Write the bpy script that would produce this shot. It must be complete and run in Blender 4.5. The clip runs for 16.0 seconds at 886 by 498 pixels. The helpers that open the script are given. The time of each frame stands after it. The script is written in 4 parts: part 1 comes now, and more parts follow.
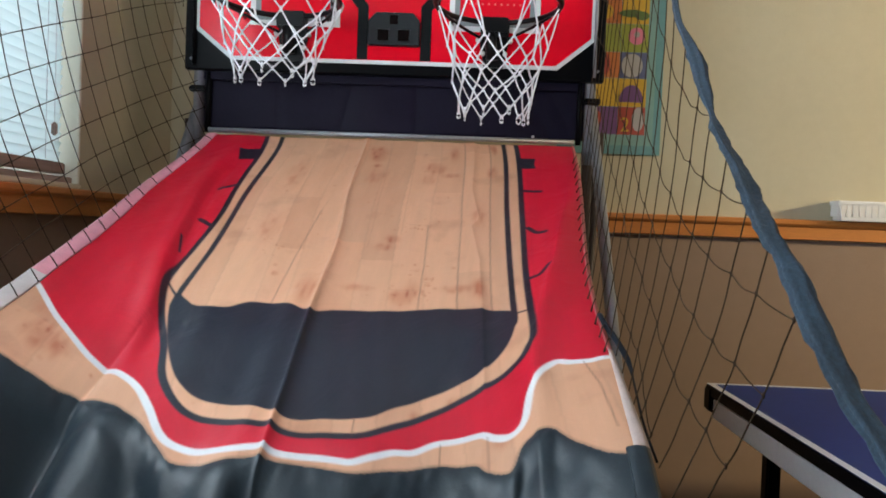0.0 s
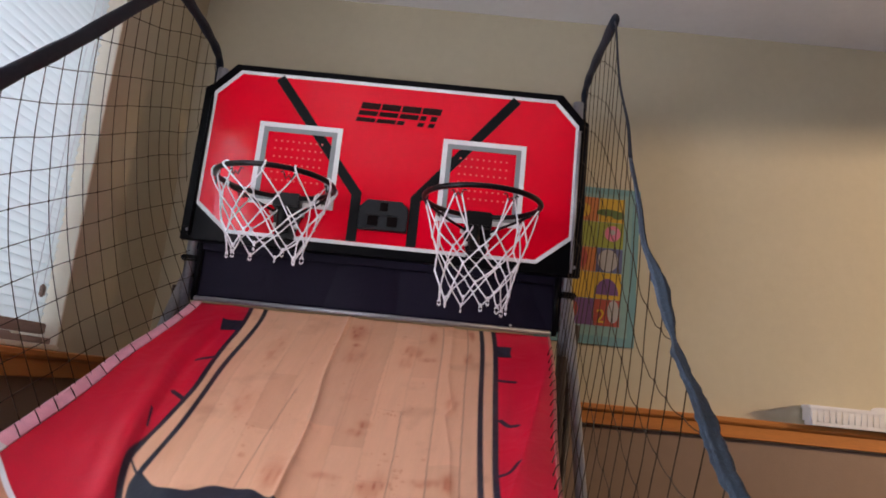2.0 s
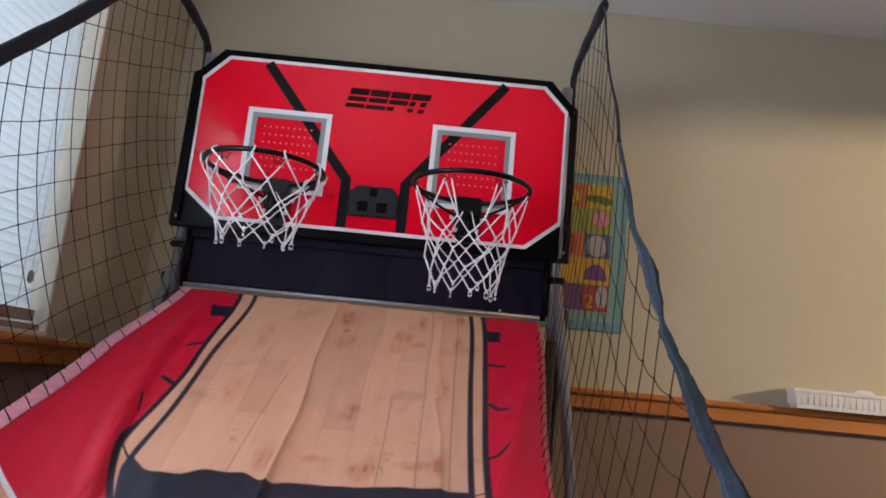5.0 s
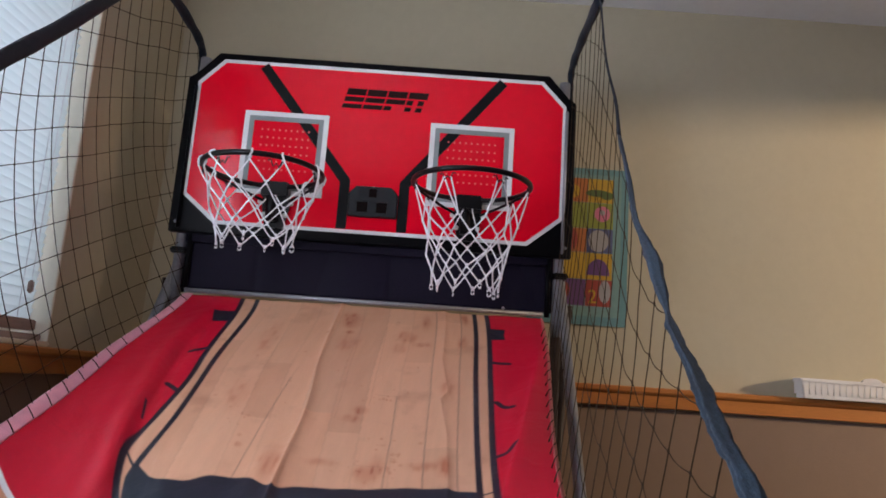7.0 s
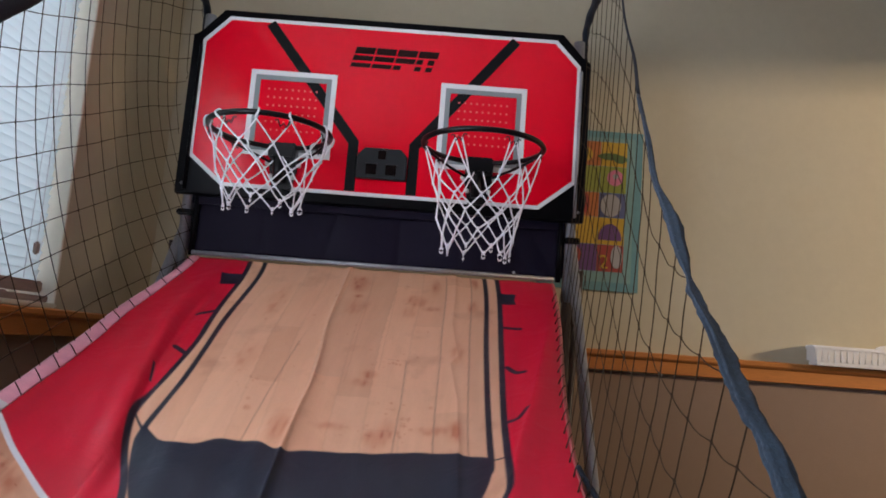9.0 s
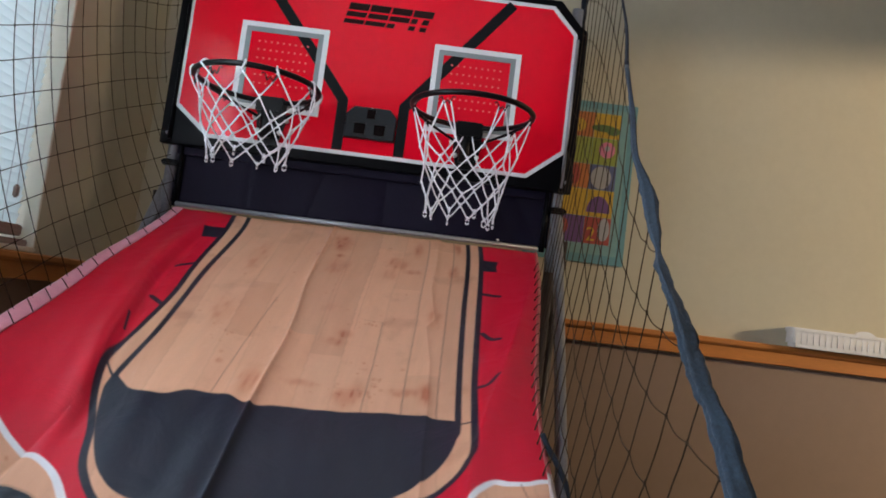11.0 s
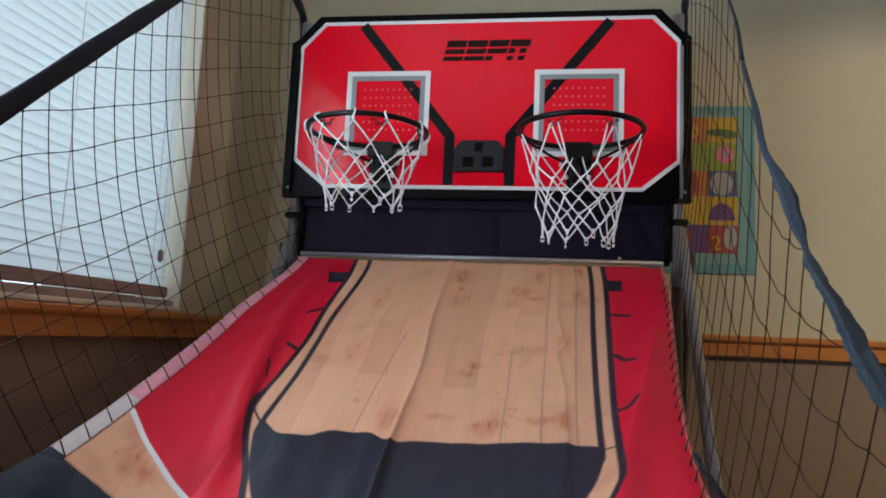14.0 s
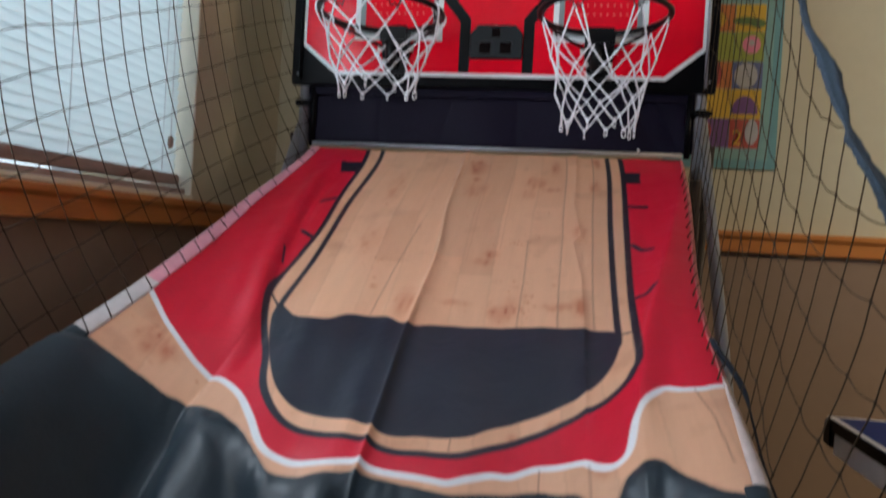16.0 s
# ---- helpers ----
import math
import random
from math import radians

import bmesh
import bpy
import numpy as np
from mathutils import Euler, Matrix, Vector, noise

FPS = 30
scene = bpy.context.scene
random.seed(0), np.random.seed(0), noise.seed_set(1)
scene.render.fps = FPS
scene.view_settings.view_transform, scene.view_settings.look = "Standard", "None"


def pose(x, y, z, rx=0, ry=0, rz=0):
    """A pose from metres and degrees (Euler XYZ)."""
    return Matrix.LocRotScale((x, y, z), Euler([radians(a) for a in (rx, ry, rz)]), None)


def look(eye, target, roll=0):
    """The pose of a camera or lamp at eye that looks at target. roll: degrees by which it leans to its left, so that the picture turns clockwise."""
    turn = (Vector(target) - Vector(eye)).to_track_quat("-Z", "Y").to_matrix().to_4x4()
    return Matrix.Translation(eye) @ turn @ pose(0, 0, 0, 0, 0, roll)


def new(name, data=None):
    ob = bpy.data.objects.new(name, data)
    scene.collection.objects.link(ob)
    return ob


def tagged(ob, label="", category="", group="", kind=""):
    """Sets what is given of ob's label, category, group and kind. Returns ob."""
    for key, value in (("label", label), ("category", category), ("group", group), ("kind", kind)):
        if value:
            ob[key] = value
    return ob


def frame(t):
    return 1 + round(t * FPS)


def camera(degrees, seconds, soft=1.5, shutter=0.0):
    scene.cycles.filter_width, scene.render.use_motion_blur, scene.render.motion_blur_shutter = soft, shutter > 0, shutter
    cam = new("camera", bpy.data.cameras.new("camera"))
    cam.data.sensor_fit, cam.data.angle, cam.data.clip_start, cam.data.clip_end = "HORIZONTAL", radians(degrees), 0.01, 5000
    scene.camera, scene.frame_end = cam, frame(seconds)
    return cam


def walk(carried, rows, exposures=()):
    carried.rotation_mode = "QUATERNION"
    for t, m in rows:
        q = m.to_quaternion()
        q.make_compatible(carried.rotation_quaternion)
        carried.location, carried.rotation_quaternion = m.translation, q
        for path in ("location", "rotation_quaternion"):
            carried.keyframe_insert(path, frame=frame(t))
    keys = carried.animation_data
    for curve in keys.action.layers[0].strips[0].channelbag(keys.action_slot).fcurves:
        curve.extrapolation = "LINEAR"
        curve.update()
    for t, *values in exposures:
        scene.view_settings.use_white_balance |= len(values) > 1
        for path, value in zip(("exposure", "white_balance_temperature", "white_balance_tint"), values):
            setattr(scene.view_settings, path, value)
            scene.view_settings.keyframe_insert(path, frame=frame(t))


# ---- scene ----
cam = camera(63.64, 16.0, soft=1.7, shutter=0.5)
EXPOSURES = [(0.0, 0.41, 6480, 8), (1.0, 0.35, 6480, 8), (1.5, 0.25, 6600, 16), (2.0, 0.06, 6950, 28), (2.5, -0.01, 6630, 25), (3.0, 0.0, 6560, 24), (3.5, 0.0, 6560, 24), (5.0, -0.02, 6560, 24), (8.0, -0.10, 6540, 23), (11.0, -0.03, 6480, 16), (12.0, -0.01, 6440, 13), (14.0, -0.02, 6430, 13), (16.0, -0.03, 6430, 12)]
PATH = [
    (0, (0.1872, -1.8419, 1.1275), (0.1426, 0.1569, 1.0743), 2.20),
    (0.5, (0.1949, -1.8491, 1.1268), (0.1405, 0.1502, 1.1219), 2.07),
    (1, (0.1950, -1.8653, 1.1607), (0.1434, 0.1303, 1.2827), 2.52),
    (1.5, (0.1992, -1.8922, 1.1985), (0.1598, 0.0713, 1.5770), 4.76),
    (2, (0.1934, -1.8807, 1.1801), (0.1678, 0.0793, 1.5775), 5.82),
    (2.5, (0.1963, -1.8621, 1.1718), (0.1973, 0.1120, 1.4930), 5.47),
    (3, (0.1945, -1.8637, 1.1718), (0.1852, 0.1123, 1.4804), 5.31),
    (3.5, (0.1936, -1.8811, 1.1782), (0.1798, 0.0911, 1.5102), 5.09),
    (4, (0.1976, -1.8882, 1.1794), (0.1919, 0.0811, 1.5288), 4.90),
    (4.5, (0.1972, -1.8841, 1.1751), (0.1991, 0.0833, 1.5351), 5.01),
    (5, (0.1912, -1.8856, 1.1720), (0.2005, 0.0802, 1.5402), 5.52),
    (7.5, (0.1914, -1.8692, 1.1701), (0.2004, 0.0969, 1.5369), 3.70),
    (8, (0.1892, -1.8613, 1.1693), (0.2061, 0.1108, 1.5016), 3.73),
    (8.5, (0.1796, -1.8514, 1.1698), (0.1765, 0.1262, 1.4687), 3.86),
    (11, (0.2175, -1.8383, 1.1719), (0.2288, 0.1539, 1.3475), 7.17),
    (11.5, (0.1563, -1.8443, 1.1788), (0.0938, 0.1483, 1.3382), 7.68),
    (12, (0.1688, -1.8287, 1.1629), (-0.1095, 0.1389, 1.3884), 2.28),
    (12.5, (0.2065, -1.8311, 1.1598), (-0.0853, 0.1271, 1.4431), 1.57),
    (13, (0.1867, -1.8229, 1.1584), (-0.1393, 0.1320, 1.4272), 1.61),
    (13.5, (0.1891, -1.8226, 1.1583), (-0.1484, 0.1353, 1.3878), 2.13),
    (14, (0.1990, -1.8349, 1.1606), (-0.1052, 0.1270, 1.4023), 2.58),
    (14.5, (0.1888, -1.8459, 1.1645), (-0.1056, 0.1158, 1.4192), 3.21),
    (15, (0.1718, -1.8519, 1.1675), (-0.1311, 0.1101, 1.4100), 3.66),
    (15.5, (0.1809, -1.8439, 1.1547), (-0.1386, 0.1216, 1.3411), 3.46),
    (16, (0.1748, -1.8168, 1.1309), (-0.1325, 0.1592, 1.1015), 3.20),
]
walk(cam, [(t, look(eye, target, roll)) for t, eye, target, roll in PATH], EXPOSURES)

# ---------------------------------------------------------------- light
world = bpy.data.worlds.new("sky")
scene.world = world
world.use_nodes = True
wn = world.node_tree
sky = wn.nodes.new("ShaderNodeTexSky")
sky.sky_type, sky.sun_disc = "NISHITA", False
sky.sun_elevation, sky.sun_rotation = radians(38), radians(250)
wn.nodes["Background"].inputs["Strength"].default_value = 0.12
wn.links.new(sky.outputs[0], wn.nodes["Background"].inputs["Color"])


def area(name, place, target, w, h, power, colour):
    data = bpy.data.lights.new(name, "AREA")
    data.shape, data.size, data.size_y, data.energy, data.color = "RECTANGLE", w, h, power, colour
    ob = new(name, data)
    ob.matrix_world = look(place, target)
    return ob


# daylight in the openings of the room, with two added fill lights
area("daylight_and_fill", (-1.06, -0.70, 1.70), (0, -0.70, 1.56), 1.10, 0.98, 5.8, (0.74, 0.91, 1.0))
area("daylight_and_fill", (-0.728, -1.06, 1.67), (0, -1.06, 1.82), 0.40, 0.92, 20, (0.80, 0.90, 1.0))
# added fill at the unseen second opening, tilted up towards wall and ceiling
area("daylight_and_fill", (-0.83, -2.15, 1.68), (0.0, -1.20, 2.90), 0.86, 0.92, 15, (0.80, 0.90, 1.0))
area("daylight_and_fill", (6.40, -1.69, 2.54), (2.2, 0.36, 1.45), 0.60, 0.08, 455, (1.0, 0.80, 0.50))
# added warm fill aimed at the west wall, no known source
area("daylight_and_fill", (6.40, -0.79, 2.20), (-0.72, -0.04, 1.50), 0.40, 0.30, 14, (1.0, 0.66, 0.50))


# ---------------------------------------------------------------- materials
def material(name, colour, rough=0.6, metal=0.0, var=0.12, scale=6.0, bump=0.0, bump_scale=120.0, spec=0.5, sheen=0.0, stretch=(1, 1, 1)):
    m = bpy.data.materials.new(name)
    m.use_nodes = True
    nt = m.node_tree
    b = nt.nodes["Principled BSDF"]
    b.inputs["Roughness"].default_value = rough
    b.inputs["Metallic"].default_value = metal
    b.inputs["Specular IOR Level"].default_value = spec
    b.inputs["Sheen Weight"].default_value = sheen
    co = nt.nodes.new("ShaderNodeTexCoord")
    mp = nt.nodes.new("ShaderNodeMapping")
    mp.inputs["Scale"].default_value = stretch
    nt.links.new(co.outputs["Object"], mp.inputs["Vector"])
    n1 = nt.nodes.new("ShaderNodeTexNoise")
    n1.inputs["Scale"].default_value, n1.inputs["Detail"].default_value = scale, 6
    n2 = nt.nodes.new("ShaderNodeTexNoise")
    n2.inputs["Scale"].default_value, n2.inputs["Detail"].default_value = scale * 14, 3
    for n in (n1, n2):
        nt.links.new(mp.outputs[0], n.inputs["Vector"])
    add = nt.nodes.new("ShaderNodeMath")
    add.operation = "ADD"
    nt.links.new(n1.outputs["Fac"], add.inputs[0])
    nt.links.new(n2.outputs["Fac"], add.inputs[1])
    ramp = nt.nodes.new("ShaderNodeMapRange")
    ramp.inputs["From Min"].default_value, ramp.inputs["From Max"].default_value = 0.6, 1.4
    ramp.inputs["To Min"].default_value, ramp.inputs["To Max"].default_value = 1 - var, 1 + var
    nt.links.new(add.outputs[0], ramp.inputs["Value"])
    mul = nt.nodes.new("ShaderNodeVectorMath")
    mul.operation = "SCALE"
    mul.inputs[0].default_value = colour
    nt.links.new(ramp.outputs[0], mul.inputs["Scale"])
    nt.links.new(mul.outputs[0], b.inputs["Base Color"])
    if bump:
        n3 = nt.nodes.new("ShaderNodeTexNoise")
        n3.inputs["Scale"].default_value, n3.inputs["Detail"].default_value = bump_scale, 4
        nt.links.new(mp.outputs[0], n3.inputs["Vector"])
        bp = nt.nodes.new("ShaderNodeBump")
        bp.inputs["Strength"].default_value, bp.inputs["Distance"].default_value = bump, 0.002
        nt.links.new(n3.outputs["Fac"], bp.inputs["Height"])
        nt.links.new(bp.outputs[0], b.inputs["Normal"])
    return m


M_WALL = material("beige_wall_paint", (0.50, 0.447, 0.315), 0.8, var=0.04, scale=2.5, bump=0.25, bump_scale=260)
M_DADO = material("tan_dado_paint", (0.25, 0.168, 0.116), 0.75, var=0.05, scale=2.5, bump=0.25, bump_scale=260)
M_CEIL = material("white_ceiling_paint", (0.86, 0.85, 0.83), 0.9, var=0.03, scale=3, bump=0.4, bump_scale=160)
M_OAK = material("oak_trim", (0.51, 0.186, 0.040), 0.42, var=0.18, scale=3.0, bump=0.15, bump_scale=60, stretch=(1, 1, 14))
M_BASE = material("dark_vinyl_base", (0.016, 0.011, 0.008), 0.8, var=0.1, spec=0.1)
M_CREAM = material("cream_window_paint", (0.78, 0.74, 0.62), 0.5, var=0.04)
M_SILL = material("weathered_sill_wood", (0.34, 0.24, 0.20), 0.6, var=0.3, scale=9, bump=0.3, stretch=(1, 0.15, 1))
M_FLOOR = material("brown_carpet", (0.045, 0.032, 0.022), 0.95, var=0.25, scale=20, bump=0.6, bump_scale=300)
M_RED = material("red_board_print", (0.80, 0.003, 0.019), 0.15, var=0.04, scale=3, spec=0.24)
M_BLACK = material("black_frame_plastic", (0.003, 0.003, 0.004), 0.35, var=0.2, scale=8, bump=0.1, bump_scale=300, spec=0.06)
M_LINE = material("black_print", (0.006, 0.007, 0.008), 0.35, var=0.1, spec=0.12)
M_WHITE = material("white_print", (0.72, 0.73, 0.74), 0.35, var=0.04)
M_GREY = material("grey_print", (0.22, 0.25, 0.26), 0.35, var=0.06)
M_DOT = material("pale_red_print", (0.80, 0.11, 0.10), 0.35, var=0.1)
M_LOGO = material("dark_brown_print", (0.022, 0.006, 0.006), 0.5, var=0.1, spec=0.1)
M_SCORE = material("dark_grey_plastic", (0.015, 0.018, 0.021), 0.45, var=0.1, bump=0.15, bump_scale=400, spec=0.2)
M_LENS = material("dark_red_lens", (0.004, 0.0008, 0.0008), 0.4, var=0.1, spec=0.06)
M_STEEL = material("brushed_steel_tube", (0.30, 0.31, 0.34), 0.5, metal=0.6, var=0.2, scale=12)
# dark brown of the rear legs, also the painted shade of the lower posts
M_LEG = material("dark_and_shaded_tube", (0.035, 0.024, 0.020), 0.45, var=0.2, scale=12, spec=0.2)
M_RIM = material("black_painted_steel", (0.004, 0.004, 0.005), 0.3, var=0.2, scale=20, spec=0.2)
M_CHROME = material("zinc_bolt", (0.72, 0.72, 0.70), 0.3, metal=0.35)
M_CORD = material("white_nylon_cord", (0.84, 0.84, 0.88), 0.7, var=0.10, scale=40, bump=0.8, bump_scale=500, sheen=0.3)
M_NET = material("black_net_twine", (0.042, 0.028, 0.017), 0.85, var=0.3, scale=60, spec=0.10)
M_BANNER = material("black_polyester_cloth", (0.010, 0.008, 0.018), 0.5, var=0.15, scale=10, bump=0.2, bump_scale=700, spec=0.06, sheen=0.0)
M_SLEEVE = material("black_sleeve_cloth", (0.006, 0.010, 0.018), 0.8, var=0.25, scale=30, bump=0.5, bump_scale=350, spec=0.2, sheen=0.10)
M_BLUE = material("blue_grey_strap_cloth", (0.015, 0.033, 0.054), 0.85, var=0.6, scale=26, bump=0.9, bump_scale=200, sheen=0.1, stretch=(1, 1, 0.4))
M_TABLE = material("blue_table_paint", (0.022, 0.046, 0.19), 0.5, var=0.08, scale=5, spec=0.1)
M_APRON = material("white_steel_apron", (0.85, 0.85, 0.87), 0.4, var=0.05)
M_BASKET = material("white_plastic", (0.80, 0.80, 0.79), 0.4, var=0.03)


def tints(name, colour):
    return material(name, colour, 0.6, var=0.12, scale=30)


# translucent white slats of the blinds
M_SLAT = bpy.data.materials.new("white_blind_slat")
M_SLAT.use_nodes = True
nt = M_SLAT.node_tree
bs = nt.nodes["Principled BSDF"]
bs.inputs["Base Color"].default_value = (0.82, 0.84, 0.85, 1)
bs.inputs["Roughness"].default_value = 0.45
tr = nt.nodes.new("ShaderNodeBsdfTranslucent")
tr.inputs["Color"].default_value = (0.76, 0.87, 0.90, 1)
mx = nt.nodes.new("ShaderNodeMixShader")
mx.inputs[0].default_value = 0.60
nt.links.new(bs.outputs[0], mx.inputs[1])
nt.links.new(tr.outputs[0], mx.inputs[2])
nt.links.new(mx.outputs[0], nt.nodes["Material Output"].inputs["Surface"])

M_GLASS = bpy.data.materials.new("window_glass")
M_GLASS.use_nodes = True
M_GLASS.node_tree.nodes["Principled BSDF"].inputs["Transmission Weight"].default_value = 1.0
M_GLASS.node_tree.nodes["Principled BSDF"].inputs["Roughness"].default_value = 0.0
M_GLASS.node_tree.nodes["Principled BSDF"].inputs["IOR"].default_value = 1.1

# bright hazy daylight outside the windows
M_OUT = bpy.data.materials.new("hazy_daylight")
M_OUT.use_nodes = True
em = M_OUT.node_tree.nodes.new("ShaderNodeEmission")
em.inputs["Color"].default_value, em.inputs["Strength"].default_value = (0.80, 0.92, 1.0, 1), 0.55
M_OUT.node_tree.links.new(em.outputs[0], M_OUT.node_tree.nodes["Material Output"].inputs["Surface"])

# printed mat: colours of the print and plank tones are stored on the cloth
M_PRINT = bpy.data.materials.new("printed_polyester_mat")
M_PRINT.use_nodes = True
nt = M_PRINT.node_tree
pb = nt.nodes["Principled BSDF"]
pb.inputs["Roughness"].default_value = 0.34
pb.inputs["Specular IOR Level"].default_value = 0.60
pb.inputs["Sheen Weight"].default_value = 0.03
pb.inputs["Sheen Roughness"].default_value = 0.45
at = nt.nodes.new("ShaderNodeAttribute")
at.attribute_name = "print"
uvn = nt.nodes.new("ShaderNodeUVMap")
mp = nt.nodes.new("ShaderNodeMapping")
mp.inputs["Scale"].default_value = (26, 3.2, 1)
nt.links.new(uvn.outputs[0], mp.inputs["Vector"])
gr = nt.nodes.new("ShaderNodeTexNoise")
gr.inputs["Scale"].default_value, gr.inputs["Detail"].default_value, gr.inputs["Roughness"].default_value = 2.2, 9, 0.65
nt.links.new(mp.outputs[0], gr.inputs["Vector"])
kn = nt.nodes.new("ShaderNodeTexNoise")
kn.inputs["Scale"].default_value, kn.inputs["Detail"].default_value = 7.5, 7
nt.links.new(uvn.outputs[0], kn.inputs["Vector"])
kr = nt.nodes.new("ShaderNodeMapRange")
kr.inputs["From Min"].default_value, kr.inputs["From Max"].default_value = 0.57, 0.80
kr.inputs["To Min"].default_value, kr.inputs["To Max"].default_value = 0.0, 0.65
nt.links.new(kn.outputs["Fac"], kr.inputs["Value"])
gm = nt.nodes.new("ShaderNodeMapRange")
gm.inputs["From Min"].default_value, gm.inputs["From Max"].default_value = 0.3, 0.7
gm.inputs["To Min"].default_value, gm.inputs["To Max"].default_value = 0.955, 1.04
nt.links.new(gr.outputs["Fac"], gm.inputs["Value"])
sc = nt.nodes.new("ShaderNodeVectorMath")
sc.operation = "SCALE"
nt.links.new(at.outputs["Color"], sc.inputs[0])
nt.links.new(gm.outputs[0], sc.inputs["Scale"])
km = nt.nodes.new("ShaderNodeMath")
km.operation = "MULTIPLY"
nt.links.new(kr.outputs[0], km.inputs[0])
nt.links.new(at.outputs["Alpha"], km.inputs[1])
stain = nt.nodes.new("ShaderNodeMix")
stain.data_type = "RGBA"
stain.inputs["B"].default_value = (0.34, 0.13, 0.07, 1)
nt.links.new(km.outputs[0], stain.inputs["Factor"])
nt.links.new(sc.outputs[0], stain.inputs["A"])
nt.links.new(stain.outputs["Result"], pb.inputs["Base Color"])
wv = nt.nodes.new("ShaderNodeTexNoise")
wv.inputs["Scale"].default_value = 420
nt.links.new(uvn.outputs[0], wv.inputs["Vector"])
wb = nt.nodes.new("ShaderNodeBump")
wb.inputs["Strength"].default_value, wb.inputs["Distance"].default_value = 0.12, 0.001
nt.links.new(wv.outputs["Fac"], wb.inputs["Height"])
wr = nt.nodes.new("ShaderNodeTexNoise")
wr.inputs["Scale"].default_value, wr.inputs["Detail"].default_value, wr.inputs["Distortion"].default_value = 11, 4, 0.8
nt.links.new(uvn.outputs[0], wr.inputs["Vector"])
wb2 = nt.nodes.new("ShaderNodeBump")
wb2.inputs["Strength"].default_value, wb2.inputs["Distance"].default_value = 0.45, 0.007
nt.links.new(wr.outputs["Fac"], wb2.inputs["Height"])
nt.links.new(wb.outputs[0], wb2.inputs["Normal"])
nt.links.new(wb2.outputs[0], pb.inputs["Normal"])
thru = nt.nodes.new("ShaderNodeBsdfTranslucent")
nt.links.new(stain.outputs["Result"], thru.inputs["Color"])
both = nt.nodes.new("ShaderNodeMixShader")
both.inputs[0].default_value = 0.13
nt.links.new(pb.outputs[0], both.inputs[1])
nt.links.new(thru.outputs[0], both.inputs[2])
nt.links.new(both.outputs[0], nt.nodes["Material Output"].inputs["Surface"])


# ---------------------------------------------------------------- builders
def mesh(name, verts, faces, mat, parent=None, label="", smooth=False):
    me = bpy.data.meshes.new(name)
    me.from_pydata([tuple(v) for v in verts], [], [tuple(f) for f in faces])
    me.materials.append(mat)
    if smooth:
        me.polygons.foreach_set("use_smooth", [True] * len(me.polygons))
    me.update()
    ob = new(name, me)
    if parent:
        ob.parent = parent
    if label:
        tagged(ob, label)
    return ob


def part(name, bm, mat, parent=None, label="", smooth=False):
    bmesh.ops.recalc_face_normals(bm, faces=bm.faces)
    me = bpy.data.meshes.new(name)
    bm.to_mesh(me)
    bm.free()
    me.materials.append(mat)
    if smooth:
        me.polygons.foreach_set("use_smooth", [True] * len(me.polygons))
    ob = new(name, me)
    if parent:
        ob.parent = parent
    if label:
        tagged(ob, label)
    return ob


def thing(name, label, category, group="", kind=""):
    return tagged(new(name), label, category, group, kind)


def box(x0, x1, y0, y1, z0, z1, bevel=0.0, bm=None):
    bm2 = bmesh.new()
    bmesh.ops.create_cube(bm2, size=1, matrix=Matrix.LocRotScale(((x0 + x1) / 2, (y0 + y1) / 2, (z0 + z1) / 2), None, (abs(x1 - x0), abs(y1 - y0), abs(z1 - z0))))
    if bevel:
        bmesh.ops.bevel(bm2, geom=list(bm2.edges), offset=bevel, segments=2, affect="EDGES")
    if bm is None:
        return bm2
    tmp = bpy.data.meshes.new("tmp")
    bm2.to_mesh(tmp)
    bm2.free()
    bm.from_mesh(tmp)
    bpy.data.meshes.remove(tmp)
    return bm


def spline(points, n):
    """Catmull-Rom through points, n samples in all."""
    p = np.array(points, float)
    p = np.vstack([2 * p[0] - p[1], p, 2 * p[-1] - p[-2]])
    s = np.linspace(0, len(points) - 1 - 1e-9, n)
    i = s.astype(int)
    f = (s - i)[:, None]
    a, b, c, d = p[i], p[i + 1], p[i + 2], p[i + 3]
    return 0.5 * (2 * b + (c - a) * f + (2 * a - 5 * b + 4 * c - d) * f ** 2 + (3 * b - a - 3 * c + d) * f ** 3)


